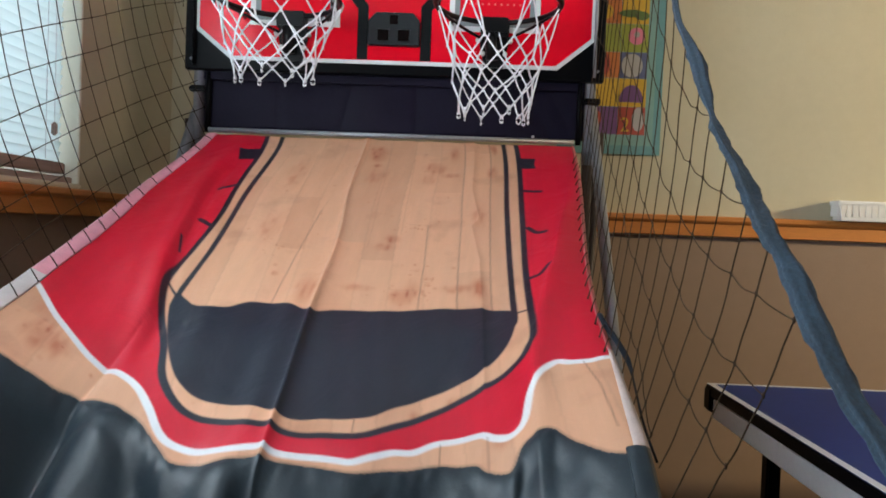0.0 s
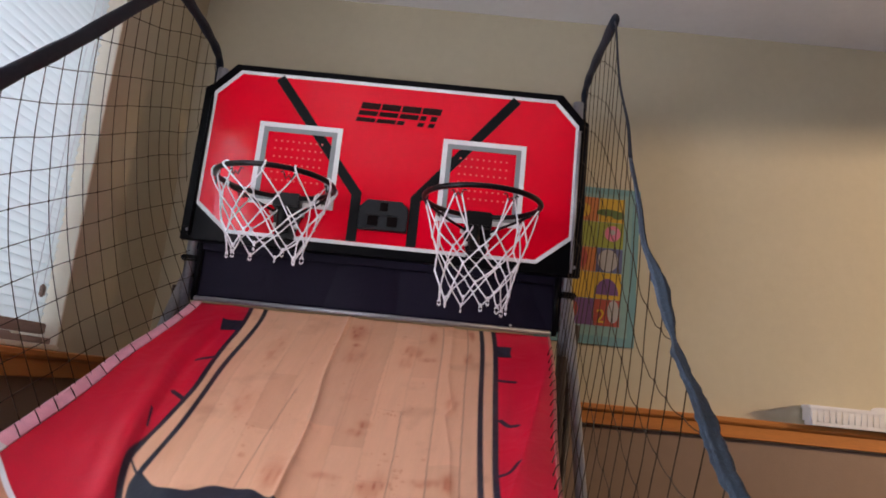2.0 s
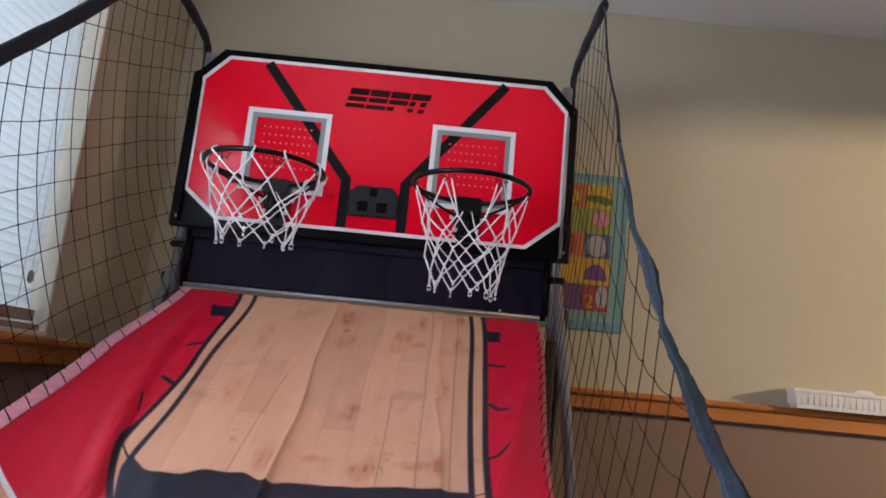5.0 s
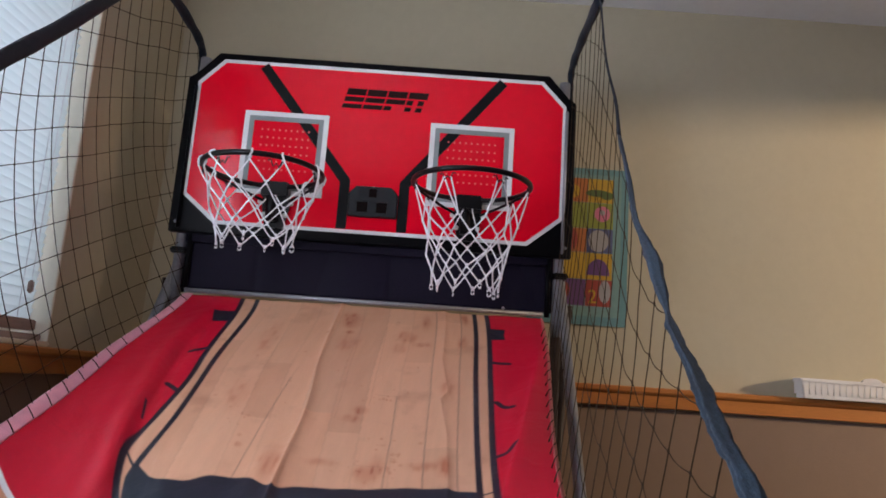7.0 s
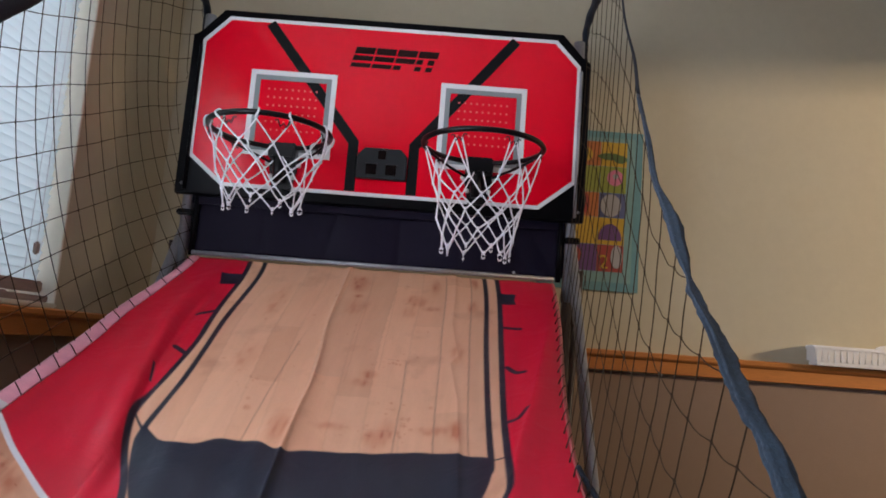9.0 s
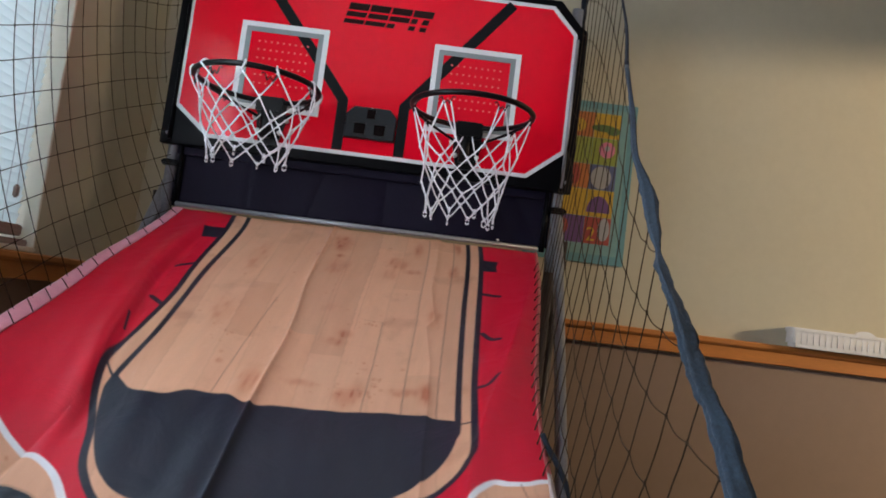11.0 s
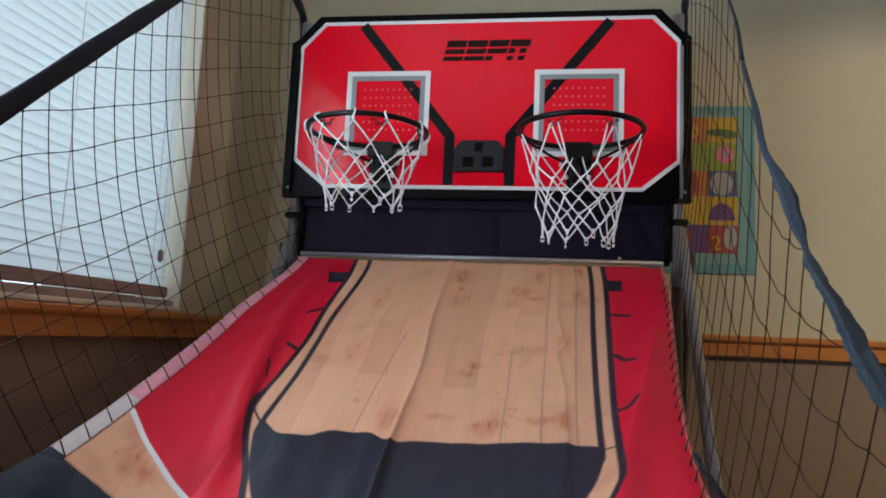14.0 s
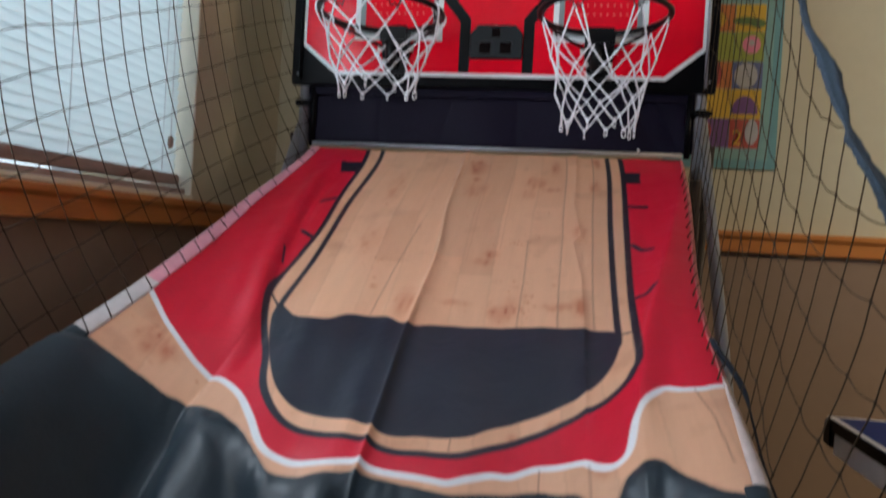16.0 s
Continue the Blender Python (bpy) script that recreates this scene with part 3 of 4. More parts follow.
wood[np.gradient(board.astype(float), axis=1) != 0] *= 0.945
# reddish stains and knots of the print
STAINS = [(-0.03, 0.068, 0.045, 0.028, 0.75), (-0.02, 0.10, 0.05, 0.02, 0.4), (0.015, 0.19, 0.05, 0.04, 0.3), (0.0, 0.14, 0.02, 0.008, 0.6), (0.37, 0.065, 0.022, 0.035, 0.6), (0.29, 0.145, 0.05, 0.025, 0.5), (0.275, 0.20, 0.04, 0.025, 0.3), (0.38, 0.18, 0.04, 0.010, 0.5), (0.58, 0.16, 0.025, 0.03, 0.45), (0.57, 0.03, 0.02, 0.03, 0.5), (0.205, 0.46, 0.028, 0.014, 0.6), (0.18, 0.49, 0.045, 0.012, 0.35),
          (0.30, 0.655, 0.045, 0.025, 0.5), (0.33, 0.63, 0.03, 0.03, 0.35), (0.50, 0.63, 0.06, 0.012, 0.35), (0.59, 0.635, 0.03, 0.03, 0.5), (-0.215, 0.593, 0.014, 0.008, 0.8), (-0.065, 0.647, 0.04, 0.04, 0.4), (-0.325, 0.427, 0.05, 0.06, 0.28), (-0.37, 0.195, 0.04, 0.07, 0.30), (0.12, 0.63, 0.06, 0.010, 0.3), (0.55, 0.36, 0.03, 0.05, 0.3), (-0.80, 0.88, 0.06, 0.03, 0.5), (-0.86, 0.82, 0.05, 0.03, 0.4), (0.66, 1.0, 0.03, 0.02, 0.7), (0.53, 0.91, 0.03, 0.015, 0.6), (0.40, 0.935, 0.02, 0.012, 0.4), (-0.26, 0.91, 0.03, 0.012, 0.4)]
spot = random.Random(12)
for cu, cv, su, sv, many in ((0.385, 0.615, 0.020, 0.035, 26), (0.29, 0.415, 0.035, 0.008, 12), (0.33, 0.555, 0.035, 0.012, 8), (-0.03, 0.07, 0.03, 0.015, 8), (0.22, 0.083, 0.01, 0.006, 4), (-0.30, 0.53, 0.06, 0.05, 10), (0.05, 0.30, 0.015, 0.02, 3), (0.30, 0.64, 0.05, 0.02, 10), (-0.8, 0.86, 0.08, 0.03, 14), (0.1, 0.4, 0.4, 0.25, 26)):
    for _ in range(many):
        STAINS.append((spot.gauss(cu, su), spot.gauss(cv, sv), spot.uniform(0.003, 0.009), spot.uniform(0.0015, 0.005), spot.uniform(0.25, 0.6)))
# uneven, streaky strength of the stains
coarse = rng.rand(64, 130)
gy, gx = np.linspace(0, 62.99, NV), np.linspace(0, 128.99, NU)
iy, ix = gy.astype(int)[:, None], gx.astype(int)[None]
fy, fx = ss(gy - gy.astype(int))[:, None], ss(gx - gx.astype(int))[None]
streak = (coarse[iy, ix] * (1 - fx) + coarse[iy, ix + 1] * fx) * (1 - fy) + (coarse[iy + 1, ix] * (1 - fx) + coarse[iy + 1, ix + 1] * fx) * fy
streak = np.clip((streak - 0.1) * 1.25, 0.40, 1.05)
for su, sv, ru, rv, k in STAINS:
    wood *= (1 - np.minimum(0.9, (2.2 if ru > 0.015 else 1.3) * k * streak * np.exp(-(((uu - su - 0.14 * (vv - sv)) / ru) ** 2 + ((vv - sv) / rv) ** 2) ** 1.4))[..., None] * np.array([0.30, 0.60, 0.70]))
d_white = reach(WHITE)
low = vv > np.interp(uu, WHITE[:, 0], WHITE[:, 1])
paint(cover(np.where(low, d_white, -d_white)), wood, 1.0)
paint(cover(0.0056 - d_white), CHALK)
key, d_outer = inside(uu, vv, OUTER), reach(OUTER)
paint(cover(np.where(key, d_outer, -d_outer)), wood, 1.0)
paint(cover(0.0060 - d_outer), INK)
court, d_inner = inside(uu, vv, INNER), reach(INNER)
paint(cover(0.0056 - d_inner), INK)
for seam in SEAMS:
    paint(cover(0.0008 - reach(seam)) * court * 0.7, (0.15, 0.07, 0.045))
for seam in ([(0.485, 0.985), (0.485, 1.05)], [(0.620, 0.985), (0.622, 1.08)], [(0.912, 0.91), (0.940, 0.98), (0.950, 1.09)], [(0.222, 0.955), (0.224, 0.985)]):
    paint(cover(0.0007 - reach(seam)) * (low | key) * ~court * 0.8, (0.17, 0.07, 0.04))
for seam in FAINT:
    paint(cover(0.0004 - reach(seam)) * court * 0.38, (0.30, 0.13, 0.08))
d_sw = reach(SWOOSH)
dark = vv > np.interp(uu, SWOOSH[:, 0], SWOOSH[:, 1])
paint(cover(np.where(dark, d_sw, -d_sw)) * court, INK)
for tick, half in TICKS:
    paint(cover(half - reach(tick)) * ~key, INK)
for block in ([(-0.7664, 0.0762), (-0.6049, 0.0700), (-0.6056, 0.1228), (-0.7249, 0.1258)], [(0.6894, 0.0787), (0.7919, 0.0768), (0.7847, 0.1044), (0.7917, 0.1300), (0.6992, 0.1324)]):
    d_bl = reach(block + block[:1])
    paint(cover(np.where(inside(uu, vv, block), d_bl, -d_bl)) * ~key, INK)
for bar in ([(0.7188, 0.7248), (0.7738, 0.7322)], [(-0.6035, 0.6336), (-0.5455, 0.6668)]):
    paint(cover(0.0022 - reach(bar)), INK)
# the gathered seam of the skirt runs a little uneven
HEM = np.stack([np.linspace(-1.03, 1.03, 500), np.interp(np.linspace(-1.03, 1.03, 500), HEM[:, 0], HEM[:, 1])], 1)
HEM[:, 1] += [0.0012 * noise.noise(Vector((q * 22, 3, 1))) + 0.0003 * noise.noise(Vector((q * 80, 7, 2))) for q in HEM[:, 0]]
skirt, d_hem = vv > np.interp(uu, HEM[:, 0], HEM[:, 1]), reach(HEM)
paint(cover(np.where(skirt, d_hem, -d_hem)), (0.012, 0.018, 0.021))
paint(cover(0.0040 - d_hem) * ~skirt * 0.35, (0.16, 0.09, 0.06))

X, Y, Z = cloth(uu, vv)
Z = Z + folds(uu, vv)
over = np.clip(vv - 1.12, 0, None)
Z = Z - 0.9 * over ** 1.5
below = np.clip(vv - np.interp(uu, HEM[:, 0], HEM[:, 1]), 0, None)
Z = Z - 0.42 * below * ss(below / 0.05) * ss((uu + 1) / 0.40) * ss((1 - uu) / 0.22)
us = uu + 0.20 * (vv - 0.95)
hang = spline([(-1.3, 0.012), (-1.1, -0.006), (-0.97, 0.010), (-0.84, 0.004), (-0.66, -0.018), (-0.53, 0.024), (-0.44, 0.018), (-0.33, -0.018), (-0.20, 0.0), (-0.07, 0.015), (0.0, -0.008), (0.10, 0.006), (0.21, -0.005), (0.33, 0.007), (0.45, -0.004), (0.58, 0.008), (0.64, -0.010), (0.74, 0.008), (0.88, 0.012), (1.0, 0.0), (1.3, 0.0)], 160)
sway = np.interp(us, hang[:, 0], hang[:, 1])
pleat = 0.0016 * np.sin(104 * us + 3 * np.sin(17 * us + 5 * vv)) * np.exp(-d_hem / 0.016) + (0.0014 + 0.0016 * ss((-0.45 - us) / 0.2)) * np.sin(26 * us + 22 * vv + 2 * np.sin(9 * vv)) * np.sin(19 * vv - 12 * us)
Z = Z + np.where(skirt, 1.15 * sway * ss(np.minimum(d_hem, 0.06) / 0.06) + pleat * ss(np.minimum(d_hem, 0.012) / 0.012), 0)
co = np.stack([X, Y, Z], -1).reshape(-1, 3)
ij = np.arange(NU * NV).reshape(NV, NU)
quads = np.stack([ij[:-1, :-1], ij[:-1, 1:], ij[1:, 1:], ij[1:, :-1]], -1).reshape(-1, 4)
is_skirt = skirt[:-1, :-1].reshape(-1)


def cloth_part(name, q, mat, label):
    used, inv = np.unique(q, return_inverse=True)
    ob = mesh(name, co[used], inv.reshape(q.shape).tolist(), mat, game, label, True)
    me = ob.data
    att = me.attributes.new("print", "FLOAT_COLOR", "POINT")
    att.data.foreach_set("color", rgba.reshape(-1, 4)[used].astype(np.float32).ravel())
    uv = me.uv_layers.new(name="UVMap")
    flat = np.stack([uu.ravel() * 0.47, vv.ravel() * 1.04], -1)[used]
    loops = np.empty(len(me.loops), np.int32)
    me.loops.foreach_get("vertex_index", loops)
    uv.data.foreach_set("uv", flat[loops].astype(np.float32).ravel())
    return ob


cloth_part("playing_mat", quads[~is_skirt], M_PRINT, "printed red mat with wooden court key")
M_SKIRT = material("black_nylon_skirt", (0.006, 0.016, 0.025), 0.46, var=0.18, scale=14, bump=0.85, bump_scale=30, spec=0.38, sheen=0.08)
cloth_part("front_skirt", quads[is_skirt], M_SKIRT, "black nylon skirt sewn to the mat")

# welt along both edges of the mat
M_WELT = {0: material("pink_welt_tape", (0.72, 0.30, 0.36), 0.4, var=0.15, scale=40), 1: material("white_welt_tape", (0.58, 0.52, 0.51), 0.45, var=0.12, scale=40), 2: M_SKIRT}
M_TAPE = material("worn_tape", (0.50, 0.40, 0.37), 0.5, var=0.2, scale=40)
M_EDGE = material("worn_red_edge", (0.46, 0.10, 0.10), 0.5, var=0.2, scale=40)
for sgn in (-1, 1):
    cuts = (0.0, 0.748, 0.957, 1.5) if sgn < 0 else (0.0, 0.892, 1.137, 1.5)
    for k in range(3):
        v = np.linspace(cuts[k], cuts[k + 1], 80)
        wide = 0.050 if sgn < 0 else (0.007, np.linspace(0.005, 0.030, 80), 0.05)[k]
        rows = []
        for du, lift in ((-wide, 0.0012), (-wide * 0.93, 0.0030), (-wide * 0.5, 0.0034 + 0.0006 * np.sin(v * 150)), (-0.002, 0.0034), (0.010, 0.0008), (0.002, -0.003)):
            x, y, z = cloth(sgn * (1 + du) * np.ones(80), v)
            z = z + folds(sgn * (1 + du) * np.ones(80), v) - 0.9 * np.clip(v - 1.12, 0, None) ** 1.5
            rows.append(np.stack([x, y, z + lift], -1))
        rows = np.stack(rows, 1).reshape(-1, 3)
        faces = [(a * 6 + j, a * 6 + (j + 1) % 6, a * 6 + 6 + (j + 1) % 6, a * 6 + 6 + j) for a in range(79) for j in range(6)]
        mesh("edge_welt", rows, faces, M_EDGE if sgn > 0 and k == 0 else M_TAPE if sgn > 0 and k == 1 else M_WELT[k], game, "pale welt tape sewn on the edge" if k < 2 else "", True)

# steel frame
for sgn in (-1, 1):
    x = sgn * 0.512
    tube("back_post", [(x, 0.035, 1.31), (x, 0.035, 2.03)], 0.0150, M_STEEL, game)
    # lower length of the steel post, its shade painted as dark brown
    tube("lower_post", [(x, 0.035, 0.0), (x, 0.035, 1.32)], 0.0146, M_LEG, game, "lower steel post with its shade put into the colour")
    tube("front_leg", [(sgn * 0.53, 0.10, 1.47), (sgn * 0.53, -0.905, 0.02)], 0.0135, M_STEEL, game)
    tube("rear_leg", [(sgn * 0.545, 0.06, 1.40), (sgn * 0.545, 0.30, 0.02)], 0.0135, M_LEG, game, "dark brown painted steel leg")
    for yy in (-0.905, 0.30):
        tube("rubber_foot", [(sgn * (0.53 if yy < 0 else 0.545), yy, 0.0), (sgn * (0.53 if yy < 0 else 0.545), yy, 0.04)], 0.019, M_BLACK, game)
    part("clamp", box(x - 0.019, x + 0.024, 0.006, 0.054, 1.464, 1.480, 0.004), M_BLACK, game)
    tube("panel_pole", [(sgn * 0.484, 0.022, 1.360), (sgn * 0.484, 0.022, 1.530)], 0.0072, M_BLACK, game, "black pole at the panel's edge")
tube("crossbar", [(-0.478, 0.014, 1.366), (0.472, 0.014, 1.366)], 0.0065, M_STEEL, game, "silver steel bar")
tube("crossbar", [(-0.545, 0.255, 0.25), (0.545, 0.255, 0.25)], 0.0120, M_STEEL, game)
part("bolt", box(0.362, 0.370, 0.001, 0.008, 1.372, 1.379, 0.002), M_CHROME, game)

# dark cloth panel under the board
nx, nz = 180, 18
bx, bz = np.meshgrid(np.linspace(-0.497, 0.497, nx), np.linspace(1.372, 1.535, nz))
by = 0.030 + 0.003 * np.sin(bx * 23 + 4 * bz) + 0.004 * np.exp(-np.abs(bx - 0.43 + 0.55 * (bz - 1.45)) / 0.018) + 0.0035 * np.exp(-np.abs(bx + 0.12 - 0.25 * (bz - 1.45)) / 0.015) + 0.003 * np.exp(-np.abs(bx - 0.22) / 0.012) + 0.0035 * np.exp(-np.abs(bx + 0.30) / 0.01) + 0.0035 * np.exp(-np.abs(bx - 0.06) / 0.01) + 0.003 * np.exp(-np.abs(bx - 0.40 + 0.6 * (bz - 1.4)) / 0.012)
k = np.arange(nx * nz).reshape(nz, nx)
banner = mesh("cloth_panel", np.stack([bx, by, bz], -1).reshape(-1, 3), np.stack([k[:-1, :-1], k[:-1, 1:], k[1:, 1:], k[1:, :-1]], -1).reshape(-1, 4).tolist(), M_BANNER, game, "creased black cloth panel", True)
sol = banner.modifiers.new("cloth thickness", "SOLIDIFY")
sol.thickness = 0.0015
part("panel_hem", box(-0.496, 0.496, 0.018, 0.024, 1.497, 1.521, 0.002), M_BANNER, game)


# backboard
def chamfered(hw, z0, z1, c, cb):
    return [(-hw + cb, z0), (hw - cb, z0), (hw, z0 + cb * 0.82), (hw, z1 - c), (hw - c * 0.95, z1), (-hw + c * 0.95, z1), (-hw, z1 - c), (-hw, z0 + cb * 0.82)]


def board_frame():
    o = [(-0.541, 1.519), (0.541, 1.519), (0.541, 1.958), (0.520, 1.972), (0.463, 2.036), (-0.463, 2.036), (-0.520, 1.972), (-0.541, 1.958)]
    return o


OUT = chamfered(0.512, 1.546, 2.016, 0.070, 0.092)
IN = chamfered(0.503, 1.556, 2.006, 0.066, 0.088)
bb = plate("backboard", board_frame(), 0.000, 0.022, M_BLACK, game, "black board frame with cut corners")
bev = bb.modifiers.new("edge", "BEVEL")
bev.width, bev.segments = 0.004, 2
plate("outline", OUT, -0.0022, 0.004, M_WHITE, bb, "white outline", [IN])
plate("face", IN, -0.0020, 0.004, M_RED, bb, "glossy red printed face")


def stripe(points, w, y=-0.0034):
    p = np.array(points, float)
    left, right = [], []
    for i in range(len(p)):
        d0 = p[i] - p[i - 1] if i else p[1] - p[0]
        d1 = p[i + 1] - p[i] if i < len(p) - 1 else d0
        n0, n1 = (np.array([-d[1], d[0]]) / np.hypot(*d) for d in (d0, d1))
        m = (n0 + n1) / np.hypot(*(n0 + n1))
        m = m / max(0.5, m @ n0)
        left.append(p[i] + m * w / 2)
        right.append(p[i] - m * w / 2)
    return [tuple(q) for q in left + right[::-1]]


for sgn in (-1, 1):
    path = [(sgn * 0.334, 2.004), (sgn * 0.081, 1.690), (sgn * 0.081, 1.557)]
    plate("stripe", stripe(path, 0.027), -0.0034, 0.002, M_LINE, bb, "black printed stripe")
    sx = sgn * 0.2555
    h, zb, zt = 0.1155, 1.636, 1.871
    wo, wi = 0.0135, 0.0265
    ring = rect(sx - h, sx + h, zb, zt)
    mid = rect(sx - h + wo, sx + h - wo, zb + wo, zt - wo)
    inn = rect(sx - h + wi, sx + h - wi, zb + wi, zt - wi)
    plate("target_border", ring, -0.0048, 0.002, M_WHITE, bb, "white target square", [mid])
    plate("target_border", mid, -0.0047, 0.002, M_GREY, bb, "grey inner border", [inn])
    dots = []
    for r in range(6):
        for c in range(9):
            cx, cz = sx - 0.064 + c * 0.016, zt - 0.052 - r * 0.0225
            v = [(cx + 0.0031 * math.cos(a), -0.0050, cz + 0.0031 * math.sin(a)) for a in np.linspace(0, 2 * math.pi, 8, endpoint=False)]
            v.append((cx, -0.0058, cz))
            dots.append((np.array(v), [(i, (i + 1) % 8, 8) for i in range(8)]))
    v, f = bundle(dots)
    tagged(mesh("target_dots", v, f, M_DOT, bb, "rows of pale dots"), kind="stuff")
# printed emblem as plain slanted bars
for k in range(4):
    x0 = -0.110 + k * 0.0572
    for z0, z1, off in ((1.899, 1.911, 0.0), (1.918, 1.932, 0.005), (1.937, 1.956, 0.010)):
        w = 0.053 if k != 2 or z0 > 1.91 else 0.020
        if k == 3 and z0 < 1.93:
            for xx in (x0, x0 + 0.030):
                plate("emblem_bar", [(xx + off, z0), (xx + 0.017 + off, z0), (xx + 0.017 + off + 0.004, z1), (xx + off + 0.004, z1)], -0.0036, 0.002, M_LOGO, bb)
        else:
            plate("emblem_bar", [(x0 + off, z0), (x0 + w + off, z0), (x0 + w + off + 0.004, z1), (x0 + off + 0.004, z1)], -0.0036, 0.002, M_LOGO, bb)
for sgn in (-1, 1):
    part("bolt", box(sgn * 0.523 - 0.0045, sgn * 0.523 + 0.0045, -0.005, 0.004, 1.542, 1.551, 0.003), M_STEEL, bb)
    # line along each edge; the right cord's steel colour imitates the post's reflection
    tube("side_line", [(sgn * 0.514, -0.006, 1.53), (sgn * 0.514, -0.006, 1.93)], 0.0042, M_BLACK if sgn < 0 else M_STEEL, bb, "" if sgn < 0 else "thin net border cord with the post's reflection in its colour")

# score display
sd = plate("score_display", [(-0.066, 1.592), (0.066, 1.592), (0.066, 1.655), (0.047, 1.676), (-0.047, 1.676), (-0.066, 1.655)], -0.016, 0.016, M_SCORE, game, "dark grey plastic score display")
bev = sd.modifiers.new("edge", "BEVEL")
bev.width, bev.segments = 0.003, 2
for cx, cz, w, h in ((-0.0005, 1.657, 0.021, 0.024), (-0.027, 1.617, 0.028, 0.028), (0.025, 1.617, 0.028, 0.028)):
    plate("display_window", rect(cx - w / 2, cx + w / 2, cz - h / 2, cz + h / 2), -0.0175, 0.003, M_LENS, sd, "unlit dark red display window")
    plate("display_lip", rect(cx - w / 2 - 0.002, cx + w / 2 + 0.002, cz + h / 2, cz + h / 2 + 0.003), -0.021, 0.006, M_SCORE, sd)
part("bolt", box(-0.003, 0.003, -0.0185, -0.015, 1.671, 1.674, 0.001), M_CHROME, sd)


# hoops
HOOKS = [radians(q) for q in (-64, -116, -12, -168, 40, 90, 140)]


def hoop(cx, rows, bunch, wrap, seed):
    cy, cz, r = -0.178, 1.652, 0.144
    rnd = random.Random(seed)
    a = np.linspace(0, 2 * np.pi, 72, endpoint=False)
    rim = tube("hoop_rim", np.stack([cx + r * np.cos(a), cy + r * np.sin(a), cz + 0 * a], -1), 0.0066, M_RIM, game, "black steel hoop", sides=12, closed=True)
    part("bracket", box(cx - 0.036, cx + 0.036, -0.046, -0.004, 1.622, 1.664, 0.004), M_RIM, rim)
    plate("bracket_plate", [(cx - 0.036, 1.640), (cx - 0.036, 1.60), (cx - 0.024, 1.545), (cx + 0.024, 1.545), (cx + 0.036, 1.60), (cx + 0.036, 1.640)], -0.014, 0.010, M_RIM, rim)
    tube("spring_housing", [(cx - 0.012, -0.03, 1.635), (cx - 0.004, -0.03, 1.560)], 0.015, M_RIM, rim, sides=14)
    for sx in (-1, 1):
        tube("strut", spline([(cx + sx * 0.128, cy + 0.055, cz - 0.008), (cx + sx * 0.085, -0.062, cz - 0.020), (cx + sx * 0.034, -0.022, 1.615)], 12), 0.0036, M_RIM, rim)
        for zz in (1.612, 1.578):
            tube("bolt", [(cx + sx * (0.041 if zz > 1.6 else 0.028), -0.022, zz), (cx + sx * (0.041 if zz > 1.6 else 0.028), -0.010, zz)], 0.0062, M_CHROME, rim, sides=8)
    # wire hooks under the rim
    for t in HOOKS:
        pts = []
        for s in np.linspace(-1, 1, 13):
            q = t + s * 0.14
            dz = -0.006 - 0.016 * (1 - abs(s)) ** 0.5 * (1 if abs(s) < 0.8 else 0.6) + 0.006 * math.cos(3 * math.pi * s)
            pts.append((cx + (r - 0.004) * math.cos(q), cy + (r - 0.004) * math.sin(q), cz + dz))
        tube("net_hook", pts, 0.0016, M_RIM, rim, sides=6)
    # knotted cord net
    m = 10
    tubes = []

    def at(ang, rr, dz):
        return np.array([cx + rr * math.cos(ang), cy + rr * math.sin(ang), cz + dz])

    def node(k, i):
        dz, rr = rows[k]
        t = 2 * math.pi * (i + 0.5 * ((k + 1) % 2)) / m + rnd.uniform(-0.05, 0.05)
        low = k / (len(rows) - 1)
        for mid, span, pull, sag in bunch:
            d = (t - mid + math.pi) % (2 * math.pi) - math.pi
            g = math.exp(-(d / span) ** 2) * low ** 1.5
            t -= d * pull * g
            dz -= sag * g
        jit = 0.003 * (k > 0)
        return at(t, rr + rnd.uniform(-0.004, 0.004), dz + rnd.uniform(-1.5, 1) * jit)

    def cord(p, q, rad):
        mid = (p + q) / 2 + np.array([rnd.uniform(-0.0015, 0.0015), rnd.uniform(-0.0015, 0.0015), -0.001])
        tubes.append(sweep(spline([p, mid, q], 7), rad * rnd.uniform(0.92, 1.08), 6))

    grid = [[node(k, i) for i in range(m)] for k in range(len(rows))]
    thick = 0.0020
    if wrap:
        # cords looped round the rim
        for i in range(m):
            ang = 2 * math.pi * (i + 0.5) / m + rnd.uniform(-0.07, 0.07)
            lean = rnd.choice((-1, 1)) * rnd.uniform(0.04, 0.10)
            start, foot = at(ang, r - 0.006, -0.012), at(ang, r + 0.006, -0.014)
            tubes.append(sweep(spline([start, at(ang + lean * 0.4, r - 0.0090, 0.0), at(ang + lean * 0.7, r, 0.0090), at(ang + lean, r + 0.0090, 0.0), foot], 16), 0.0026, 6))
            for j in (i, i + 1):
                cord(foot if (i + j) % 2 else start, grid[1][j % m], thick)
    else:
        # cords hung from the hooks
        for i in range(m):
            ang = 2 * math.pi * (i + 0.5) / m
            for side_, j in ((-1, i), (1, i + 1)):
                near = min(HOOKS, key=lambda h: abs((h - ang - side_ * 0.05 + math.pi) % (2 * math.pi) - math.pi))
                cord(at(near + side_ * 0.06, r - 0.004, -0.018), grid[1][j % m], thick)
    for k in range(1, len(rows) - 1):
        for i in range(m):
            for j in (i, i - 1):
                a_, b_ = (i, (j + 1) % m if k % 2 == 0 else j % m)
